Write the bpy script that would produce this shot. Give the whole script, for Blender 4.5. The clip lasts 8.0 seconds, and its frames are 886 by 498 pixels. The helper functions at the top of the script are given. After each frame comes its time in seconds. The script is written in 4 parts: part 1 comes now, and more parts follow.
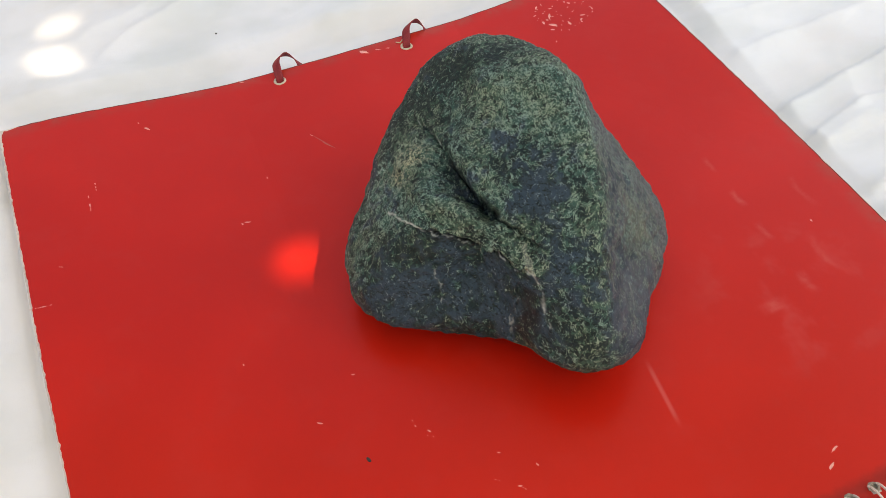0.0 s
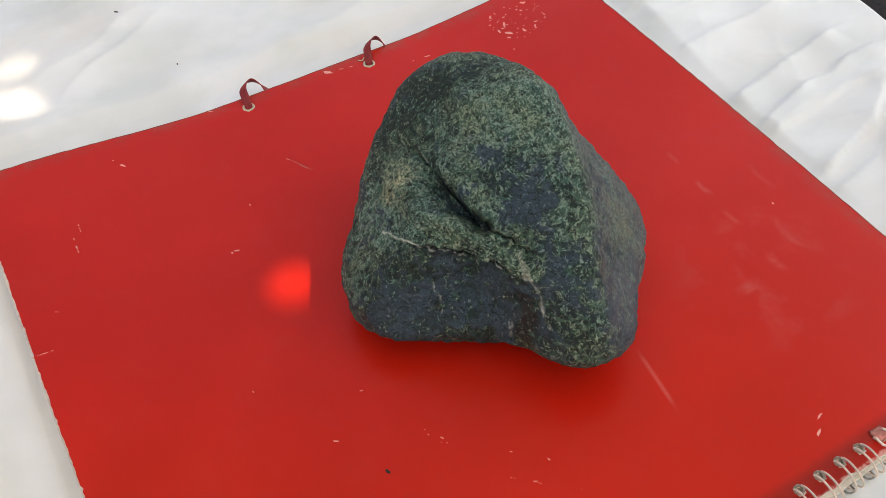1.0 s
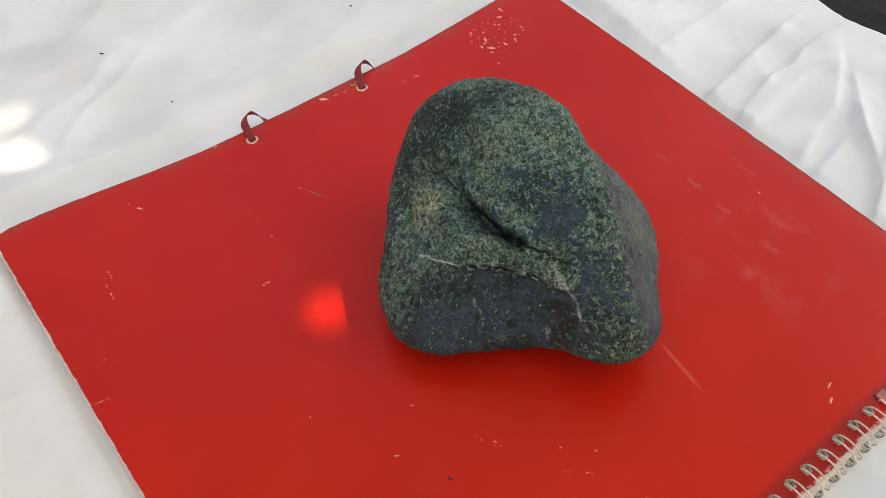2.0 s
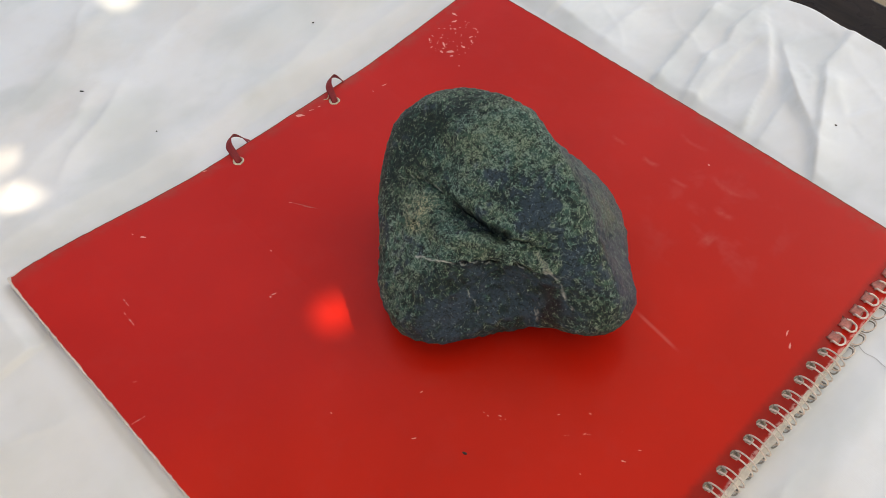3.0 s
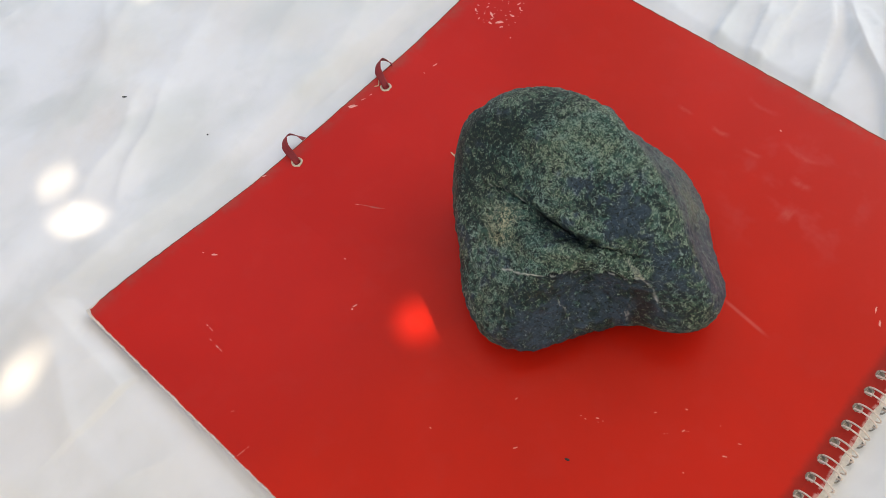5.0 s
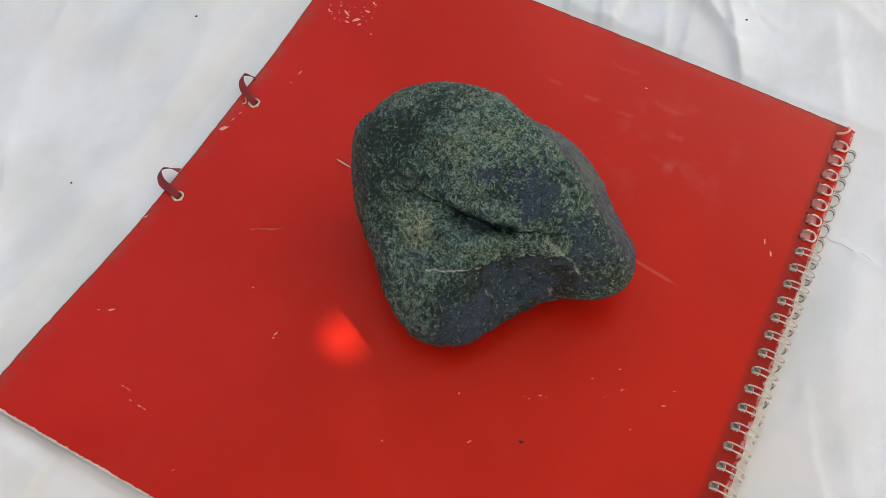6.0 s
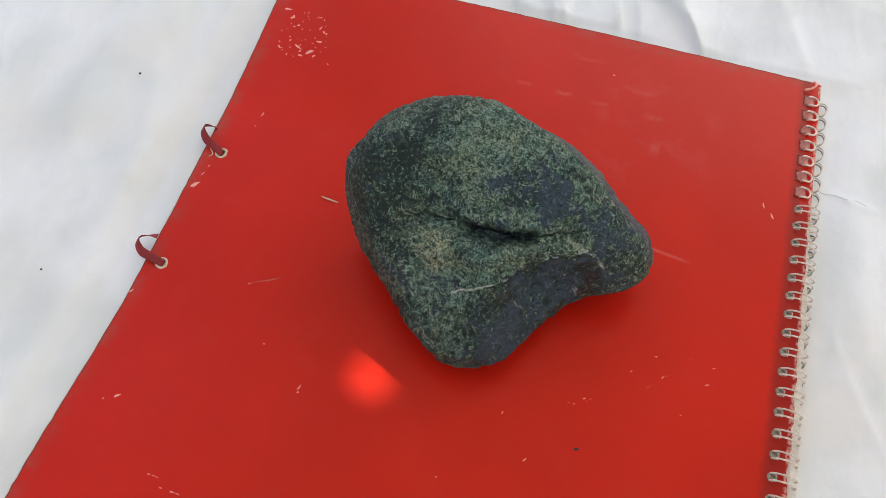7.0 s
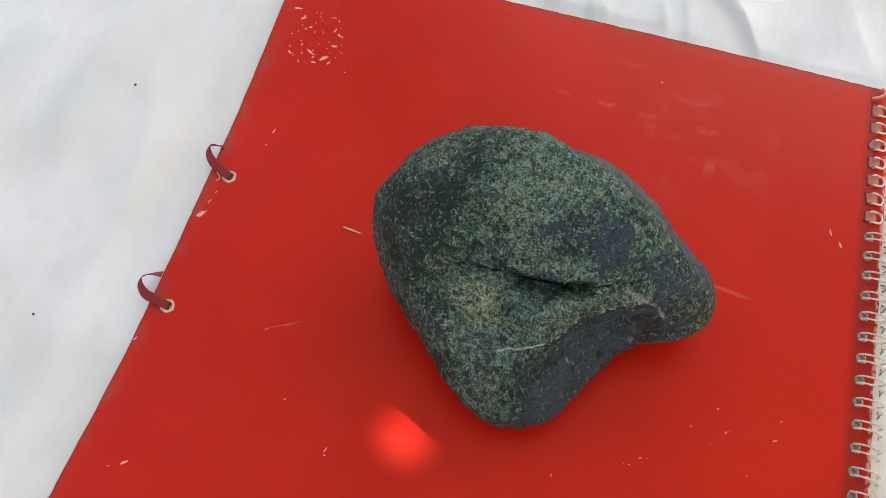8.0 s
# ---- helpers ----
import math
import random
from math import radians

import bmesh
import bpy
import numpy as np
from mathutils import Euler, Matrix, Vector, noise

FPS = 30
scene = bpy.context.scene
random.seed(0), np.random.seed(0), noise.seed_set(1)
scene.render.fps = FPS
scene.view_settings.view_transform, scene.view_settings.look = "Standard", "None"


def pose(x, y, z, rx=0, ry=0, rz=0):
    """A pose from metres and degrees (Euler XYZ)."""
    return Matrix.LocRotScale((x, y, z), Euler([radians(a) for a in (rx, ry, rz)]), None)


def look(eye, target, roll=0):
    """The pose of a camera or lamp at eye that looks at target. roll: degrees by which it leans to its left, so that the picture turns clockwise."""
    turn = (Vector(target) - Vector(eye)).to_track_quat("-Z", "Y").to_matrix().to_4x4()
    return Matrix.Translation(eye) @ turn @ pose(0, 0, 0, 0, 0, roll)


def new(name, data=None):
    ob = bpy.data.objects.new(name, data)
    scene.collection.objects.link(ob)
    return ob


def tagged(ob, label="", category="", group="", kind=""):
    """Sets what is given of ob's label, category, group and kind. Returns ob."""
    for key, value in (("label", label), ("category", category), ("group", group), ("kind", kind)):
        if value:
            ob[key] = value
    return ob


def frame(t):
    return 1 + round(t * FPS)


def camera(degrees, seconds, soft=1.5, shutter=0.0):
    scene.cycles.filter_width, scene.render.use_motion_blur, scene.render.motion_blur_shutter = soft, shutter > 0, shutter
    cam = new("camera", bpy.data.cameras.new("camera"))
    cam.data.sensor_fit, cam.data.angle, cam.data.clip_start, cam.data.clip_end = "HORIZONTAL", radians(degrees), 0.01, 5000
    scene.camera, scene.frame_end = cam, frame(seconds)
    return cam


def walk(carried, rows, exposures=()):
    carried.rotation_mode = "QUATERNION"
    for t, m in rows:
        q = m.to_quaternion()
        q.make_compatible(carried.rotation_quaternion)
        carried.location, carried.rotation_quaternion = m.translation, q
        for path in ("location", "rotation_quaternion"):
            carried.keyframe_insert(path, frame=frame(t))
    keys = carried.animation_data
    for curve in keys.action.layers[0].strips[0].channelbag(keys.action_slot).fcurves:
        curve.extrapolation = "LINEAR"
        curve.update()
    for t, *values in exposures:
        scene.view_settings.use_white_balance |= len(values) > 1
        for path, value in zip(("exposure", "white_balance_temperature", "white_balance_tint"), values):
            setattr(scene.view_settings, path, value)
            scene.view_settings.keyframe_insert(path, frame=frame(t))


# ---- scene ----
cam = camera(53.0, 8.0, soft=0.85)
PATH = [
    (0, (0.281, -0.103, 0.355), (-0.928, 0.334, -1.178), -3.2),
    (0.2, (0.277, -0.115, 0.356), (-0.923, 0.367, -1.169), -2.8),
    (0.5, (0.273, -0.124, 0.364), (-0.896, 0.38, -1.179), -3.7),
    (0.8, (0.271, -0.13, 0.369), (-0.877, 0.423, -1.172), -3.0),
    (1, (0.273, -0.129, 0.374), (-0.866, 0.434, -1.17), -3.2),
    (1.2, (0.272, -0.134, 0.381), (-0.85, 0.461, -1.164), -3.0),
    (2.3, (0.245, -0.183, 0.417), (-0.765, 0.531, -1.155), -2.9),
    (2.5, (0.25, -0.182, 0.425), (-0.748, 0.541, -1.151), -3.5),
    (2.8, (0.251, -0.193, 0.443), (-0.703, 0.568, -1.142), -3.1),
    (3, (0.252, -0.203, 0.453), (-0.681, 0.543, -1.152), -4.6),
    (3.2, (0.241, -0.209, 0.471), (-0.618, 0.558, -1.165), -3.2),
    (3.5, (0.23, -0.208, 0.485), (-0.617, 0.572, -1.15), -3.4),
    (3.8, (0.225, -0.201, 0.475), (-0.605, 0.544, -1.185), -5.2),
    (4, (0.22, -0.183, 0.475), (-0.632, 0.469, -1.213), -8.0),
    (4.2, (0.213, -0.171, 0.477), (-0.674, 0.416, -1.217), -11.6),
    (5.3, (0.17, -0.194, 0.497), (-0.513, 0.442, -1.272), -8.2),
    (5.5, (0.168, -0.185, 0.501), (-0.416, 0.497, -1.286), -5.2),
    (5.8, (0.145, -0.195, 0.496), (-0.334, 0.547, -1.298), -1.1),
    (6, (0.128, -0.207, 0.496), (-0.33, 0.565, -1.291), -1.3),
    (6.2, (0.105, -0.219, 0.496), (-0.305, 0.588, -1.287), -0.0),
    (6.5, (0.089, -0.221, 0.492), (-0.238, 0.646, -1.281), 2.5),
    (6.7, (0.081, -0.224, 0.484), (-0.167, 0.678, -1.284), 4.8),
    (7, (0.07, -0.225, 0.479), (-0.218, 0.672, -1.285), 0.1),
    (7.2, (0.04, -0.209, 0.474), (-0.254, 0.676, -1.295), 0.3),
    (7.5, (0.024, -0.204, 0.46), (-0.277, 0.69, -1.303), -0.2),
    (7.7, (0.02, -0.186, 0.456), (-0.244, 0.676, -1.329), 1.1),
    (7.9, (0.022, -0.17, 0.451), (-0.191, 0.643, -1.364), 2.6),
    (8, (0.024, -0.165, 0.455), (-0.208, 0.632, -1.364), 1.0),
]
walk(cam, [(t, look(eye, target, roll)) for t, eye, target, roll in PATH], exposures=((0, 1.56, 8650, 12), (0.5, 1.55, 8700, 12), (1, 1.47, 8750, 12), (2.5, 1.40, 8750, 12), (3.5, 1.26, 8550, 12), (4.2, 1.36, 8450, 12), (5.5, 1.47, 8250, 12), (6, 1.32, 8350, 12), (6.5, 1.45, 8350, 12), (7.5, 1.42, 8350, 12), (8, 1.46, 8450, 12)))

# ---- world, sun and shade ----
SUN_AZ, SUN_EL = radians(72.0), radians(55.0)
SUN_WAY = Vector((math.cos(SUN_AZ) * math.cos(SUN_EL), math.sin(SUN_AZ) * math.cos(SUN_EL), math.sin(SUN_EL)))
world = bpy.data.worlds.new("sky")
scene.world = world
world.use_nodes = True
wt = world.node_tree
sky = wt.nodes.new("ShaderNodeTexSky")
sky.sky_type, sky.sun_disc = "NISHITA", False
sky.sun_elevation, sky.sun_rotation = SUN_EL, math.pi / 2 - SUN_AZ
wt.links.new(sky.outputs[0], wt.nodes["Background"].inputs[0])
wt.nodes["Background"].inputs[1].default_value = 0.15
lamp = bpy.data.lights.new("sun", "SUN")
lamp.energy, lamp.angle, lamp.color = 3.0, radians(0.42), (1.0, 0.95, 0.88)
sun = new("sun", lamp)
sun.matrix_world = look(SUN_WAY * 5, (0, 0, 0))


# ---- building helpers ----
def part(name, bm, material, parent=None, label=""):
    """One bmesh as one mesh object, under a thing or a part."""
    me = bpy.data.meshes.new(name)
    bm.to_mesh(me)
    bm.free()
    if material:
        me.materials.append(material)
    ob = new(name, me)
    ob.parent = parent
    if label:
        ob["label"] = label
    return ob


def mesh_of(name, verts, faces, material, smooth=False):
    me = bpy.data.meshes.new(name)
    me.from_pydata([tuple(v) for v in verts], [], faces)
    me.materials.append(material)
    if smooth:
        me.polygons.foreach_set("use_smooth", [True] * len(me.polygons))
    return me


def box(x0, x1, y0, y1, z0, z1, bevel=0.0):
    bm = bmesh.new()
    bmesh.ops.create_cube(bm, size=1.0, matrix=Matrix.LocRotScale(
        ((x0 + x1) / 2, (y0 + y1) / 2, (z0 + z1) / 2), None, (x1 - x0, y1 - y0, z1 - z0)))
    if bevel:
        bmesh.ops.bevel(bm, geom=bm.edges[:], offset=bevel, segments=3, affect="EDGES", profile=0.5)
    return bm


def plate(outer, holes, z0, z1):
    """A plate with holes right through it, between two heights."""
    bm = bmesh.new()
    for z, up in ((z1, True), (z0, False)):
        edges = []
        for loop in (outer, *holes):
            vs = [bm.verts.new((p[0], p[1], z)) for p in loop]
            edges += [bm.edges.new((vs[i], vs[(i + 1) % len(vs)])) for i in range(len(vs))]
        done = bmesh.ops.triangle_fill(bm, use_beauty=True, use_dissolve=False, edges=edges)
        for f in done["geom"]:
            if isinstance(f, bmesh.types.BMFace) and (f.normal.z > 0) != up:
                f.normal_flip()
    bm.verts.ensure_lookup_table()
    total = sum(len(q) for q in (outer, *holes))
    start = 0
    for loop in (outer, *holes):
        n = len(loop)
        for i in range(n):
            a, b = start + i, start + (i + 1) % n
            bm.faces.new([bm.verts[k] for k in (a, b, b + total, a + total)])
        start += n
    bmesh.ops.recalc_face_normals(bm, faces=bm.faces[:])
    return bm


def tube(points, radius, sides=8, closed=False):
    """A round wire along points."""
    bm = bmesh.new()
    pts = [Vector(p) for p in points]
    n = len(pts)
    rings = []
    up = Vector((0.13, 0.31, 0.94))
    for i, p in enumerate(pts):
        a = pts[(i - 1) % n] if closed or i else pts[0]
        b = pts[(i + 1) % n] if closed or i < n - 1 else pts[-1]
        t = (b - a).normalized()
        u = (up - t * up.dot(t)).normalized()
        w = t.cross(u)
        up = u
        rings.append([bm.verts.new(p + (u * math.cos(k * math.tau / sides) + w * math.sin(k * math.tau / sides)) * radius) for k in range(sides)])
    for i in range(n if closed else n - 1):
        r, s = rings[i], rings[(i + 1) % n]
        for k in range(sides):
            bm.faces.new((r[k], r[(k + 1) % sides], s[(k + 1) % sides], s[k]))
    if not closed:
        bm.faces.new(rings[0][::-1])
        bm.faces.new(rings[-1])
    for f in bm.faces:
        f.smooth = True
    bmesh.ops.recalc_face_normals(bm, faces=bm.faces[:])
    return bm


def glide(points, steps=8):
    """Points along a smooth curve through the given ones."""
    p = [Vector(q) for q in points]
    p = [2 * p[0] - p[1], *p, 2 * p[-1] - p[-2]]
    out = []
    for i in range(1, len(p) - 2):
        for k in range(steps):
            t = k / steps
            out.append(0.5 * (2 * p[i] + (p[i + 1] - p[i - 1]) * t + (2 * p[i - 1] - 5 * p[i] + 4 * p[i + 1] - p[i + 2]) * t * t
                              + (3 * p[i] - p[i - 1] - 3 * p[i + 1] + p[i + 2]) * t ** 3))
    out.append(p[-2])
    return out


# ---- materials ----
class Nodes:
    """A short way to write node materials."""

    def __init__(self, name):
        self.mat = bpy.data.materials.new(name)
        self.mat.use_nodes = True
        self.tree = self.mat.node_tree
        self.shader = self.tree.nodes["Principled BSDF"]
        self.coord = self.tree.nodes.new("ShaderNodeTexCoord").outputs["Object"]

    def link(self, value, socket):
        if isinstance(value, bpy.types.NodeSocket):
            self.tree.links.new(value, socket)
        else:
            socket.default_value = value

    def set(self, **values):
        for key, value in values.items():
            self.link(value, self.shader.inputs[key.replace("_", " ")])

    def noise(self, scale, detail=4.0, rough=0.55, warp=0.0, stretch=None):
        n = self.tree.nodes.new("ShaderNodeTexNoise")
        n.inputs["Scale"].default_value, n.inputs["Detail"].default_value = scale, detail
        n.inputs["Roughness"].default_value, n.inputs["Distortion"].default_value = rough, warp
        vec = self.coord
        if stretch:
            m = self.tree.nodes.new("ShaderNodeMapping")
            m.inputs["Scale"].default_value, m.inputs["Rotation"].default_value = stretch[0], stretch[1]
            self.tree.links.new(vec, m.inputs[0])
            vec = m.outputs[0]
        self.tree.links.new(vec, n.inputs["Vector"])
        return n.outputs["Fac"]

    def axes(self):
        n = self.tree.nodes.new("ShaderNodeSeparateXYZ")
        self.tree.links.new(self.coord, n.inputs[0])
        return n.outputs[0], n.outputs[1]

    def math(self, op, a, b=0.0):
        n = self.tree.nodes.new("ShaderNodeMath")
        n.operation = op
        self.link(a, n.inputs[0])
        self.link(b, n.inputs[1])
        return n.outputs[0]

    def ramp(self, value, lo, hi, a=0.0, b=1.0):
        n = self.tree.nodes.new("ShaderNodeMapRange")
        n.interpolation_type = "SMOOTHSTEP"
        self.link(value, n.inputs["Value"])
        for key, v in (("From Min", lo), ("From Max", hi), ("To Min", a), ("To Max", b)):
            self.link(v, n.inputs[key])
        return n.outputs["Result"]

    def mix(self, fac, a, b):
        n = self.tree.nodes.new("ShaderNodeMix")
        n.data_type = "RGBA"
        self.link(fac, n.inputs["Factor"])
        for value, socket in ((a, n.inputs[6]), (b, n.inputs[7])):
            self.link((*value, 1.0) if isinstance(value, tuple) else value, socket)
        return n.outputs[2]

    def field(self, name):
        n = self.tree.nodes.new("ShaderNodeAttribute")
        n.attribute_name = name
        return n.outputs["Fac"]

    def bump(self, height, strength=0.5, distance=0.0005, under=None):
        n = self.tree.nodes.new("ShaderNodeBump")
        n.inputs["Strength"].default_value, n.inputs["Distance"].default_value = strength, distance
        self.link(height, n.inputs["Height"])
        if under:
            self.tree.links.new(under, n.inputs["Normal"])
        self.tree.links.new(n.outputs[0], self.shader.inputs["Normal"])
        return n.outputs[0]


def red_laminate():
    m = Nodes("red_laminate")
    large, fine, soft = m.noise(9, 2), m.noise(900, 2), m.noise(42, 3, 0.55, 0.2)
    col = m.mix(m.ramp(large, 0.35, 0.7), (0.510, 0.0125, 0.0055), (0.570, 0.0150, 0.0068))
    x, y = m.axes()
    # greasy smudges where the cover was held, shade painted as a dark band beside the ring holes, rubbed bare past them
    away = m.math("ADD", m.math("POWER", m.math("SUBTRACT", x, 0.095), 2.0), m.math("POWER", m.math("SUBTRACT", y, 0.145), 2.0))
    smudge = m.math("MULTIPLY", m.ramp(soft, 0.50, 0.72), m.ramp(away, 0.0006, 0.0030, 1.0, 0.18))
    col = m.mix(m.math("MULTIPLY", smudge, 0.065), col, (0.70, 0.30, 0.26))
    # one long rubbed streak
    dx, dy = m.math("SUBTRACT", x, 0.1205), m.math("SUBTRACT", y, 0.0572)
    along = m.math("ABSOLUTE", m.math("SUBTRACT", m.math("MULTIPLY", dx, 0.9945), m.math("MULTIPLY", dy, 0.1045)))
    across = m.math("ABSOLUTE", m.math("ADD", m.math("MULTIPLY", dx, 0.1045), m.math("MULTIPLY", dy, 0.9945)))
    streak = m.math("MULTIPLY", m.ramp(across, 0.0002, 0.0017, 0.15, 0.0), m.ramp(along, 0.009, 0.020, 1.0, 0.0))
    col = m.mix(streak, col, (0.75, 0.36, 0.31))
    # dust rubbed into the edges by the ties and at the back
    rim = m.math("MAXIMUM", m.ramp(x, -0.179, -0.166, 1.0, 0.0), m.ramp(y, 0.205, 0.217, 0.0, 0.8))
    col = m.mix(m.math("MULTIPLY", rim, m.ramp(m.noise(70, 5, 0.65), 0.36, 0.66, 0.05, 0.55)), col, (0.30, 0.085, 0.060))
    # a row of rubbed finger marks and a longer scrape, their gloss put in as paler colour
    for sx, sy, half, thin, fade in ((0.0050, 0.1570, 0.0075, 0.0024, 0.07), (0.0325, 0.1565, 0.0080, 0.0032, 0.09), (0.0580, 0.1555, 0.0080, 0.0030, 0.07), (0.0940, 0.1550, 0.0090, 0.0044, 0.07),
                                     (0.0830, 0.1730, 0.0160, 0.0030, 0.04), (0.0420, 0.1900, 0.0150, 0.0030, 0.04), (0.1000, 0.1320, 0.0050, 0.0110, 0.06)):
        u, v = m.math("SUBTRACT", x, sx), m.math("SUBTRACT", y, sy)
        bent = m.math("ADD", m.math("SUBTRACT", v, m.math("MULTIPLY", m.math("MULTIPLY", u, u), 18.0)), m.math("MULTIPLY", m.math("SUBTRACT", m.noise(120, 3), 0.5), 0.004))
        mark = m.math("MULTIPLY", m.ramp(m.math("ABSOLUTE", bent), 0.0, thin, fade, 0.0), m.ramp(m.math("ABSOLUTE", u), 0.3 * half, half, 1.0, 0.0))
        col = m.mix(m.math("MULTIPLY", mark, m.ramp(m.noise(330, 3), 0.3, 0.65, 0.5, 1.2)), col, (0.80, 0.44, 0.38))
    edge = m.math("ADD", m.math("SUBTRACT", m.math("ADD", x, m.math("MULTIPLY", y, 0.0465)), 0.2005), m.math("MULTIPLY", m.math("SUBTRACT", m.noise(160, 3), 0.5), 0.004))
    ring_shade = m.math("MULTIPLY", m.ramp(edge, -0.0085, -0.0030), m.ramp(edge, -0.001, 0.001, 0.50, 0.0))
    col = m.mix(ring_shade, col, (0.13, 0.012, 0.010))
    strip = m.math("MULTIPLY", m.ramp(edge, -0.001, 0.001, 0.0, 0.55), m.ramp(y, 0.10, 0.13, 1.0, 0.0))
    col = m.mix(strip, col, (0.20, 0.012, 0.010))
    worn = m.math("MULTIPLY", m.ramp(edge, 0.0052, 0.0066, 0.0, 0.60), m.ramp(m.noise(300, 3), 0.40, 0.56))
    col = m.mix(worn, col, (0.80, 0.46, 0.40))
    m.set(Base_Color=col, Roughness=m.ramp(smudge, 0.0, 1.0, 0.30, 0.42), IOR=1.5)
    m.shader.inputs["Specular IOR Level"].default_value = 0.19
    m.bump(m.noise(14, 1), 0.15, 0.0010, m.bump(fine, 0.10, 0.0001))
    return m.mat


def plain(name, colour, rough, spread=0.25, scale=300, metal=0.0, relief=0.3, depth=0.0002):
    m = Nodes(name)
    grain, large = m.noise(scale, 4), m.noise(scale / 12, 3)
    dark = tuple(c * (1 - spread) for c in colour)
    col = m.mix(m.ramp(m.math("ADD", m.math("MULTIPLY", grain, 0.5), m.math("MULTIPLY", large, 0.5)), 0.35, 0.65), dark, colour)
    m.set(Base_Color=col, Roughness=rough, Metallic=metal)
    m.bump(grain, relief, depth)
    return m.mat


def cotton():
    m = Nodes("white_cotton")
    weave_x = m.noise(2200, 1, 0.5, 0, ((1.0, 0.12, 1.0), (0, 0, 0)))
    weave_y = m.noise(2200, 1, 0.5, 0, ((0.12, 1.0, 1.0), (0, 0, 0)))
    soil, blotch = m.noise(7, 4, 0.6, 0.4), m.noise(45, 3)
    col = m.mix(m.ramp(soil, 0.42, 0.72), (0.76, 0.765, 0.76), (0.71, 0.675, 0.625))
    col = m.mix(m.ramp(blotch, 0.55, 0.8, 0.0, 0.4), col, (0.65, 0.66, 0.64))
    washed = m.noise(15, 3, 0.5, 0.3, ((1.2, 0.8, 1.0), (0, 0, 0.35)))
    col = m.mix(m.ramp(washed, 0.42, 0.70, 0.0, 0.62), col, (0.56, 0.585, 0.555))
    # warm bounced light painted into the colour towards the front of the table, blue skylight behind
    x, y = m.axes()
    toned = m.math("ADD", m.math("ADD", y, m.math("MULTIPLY", x, -0.35)), m.math("MULTIPLY", m.math("SUBTRACT", m.noise(6, 3, 0.55, 0.3), 0.5), 0.35))
    col = m.mix(m.ramp(toned, -0.10, 0.22, 0.0, 0.30), col, (0.66, 0.725, 0.760))
    col = m.mix(m.ramp(toned, -0.34, 0.02, 0.55, 0.0), col, (0.76, 0.695, 0.610))
    m.set(Base_Color=col, Roughness=0.85, Sheen_Weight=0.15)
    m.shader.inputs["Specular IOR Level"].default_value = 0.25
    m.bump(m.math("ADD", weave_x, weave_y), 0.15, 0.0003, m.bump(m.noise(30, 3, 0.5, 0.0, ((1.5, 0.7, 1.0), (0, 0, 0.35))), 0.22, 0.006))
    return m.mat


def dark_lacquer():
    m = Nodes("dark_lacquer")
    grain = m.noise(40, 5, 0.6, 0.8, ((0.25, 3.0, 1.0), (0, 0, 0)))
    smear = m.noise(22, 4, 0.6, 1.5)
    col = m.mix(m.ramp(grain, 0.35, 0.65), (0.010, 0.006, 0.004), (0.024, 0.015, 0.010))
    m.set(Base_Color=col, Roughness=m.ramp(smear, 0.35, 0.7, 0.18, 0.5))
    m.shader.inputs["Specular IOR Level"].default_value = 0.06
    m.bump(grain, 0.15, 0.0004)
    return m.mat


def floor_screed():
    m = Nodes("tan_floor")
    col = m.mix(m.ramp(m.noise(6, 5), 0.35, 0.65), (0.046, 0.038, 0.025), (0.060, 0.050, 0.033))
    col = m.mix(m.ramp(m.noise(180, 3), 0.55, 0.75, 0, 0.5), col, (0.036, 0.030, 0.020))
    m.set(Base_Color=col, Roughness=0.8)
    m.bump(m.noise(200, 3), 0.3, 0.001)
    return m.mat


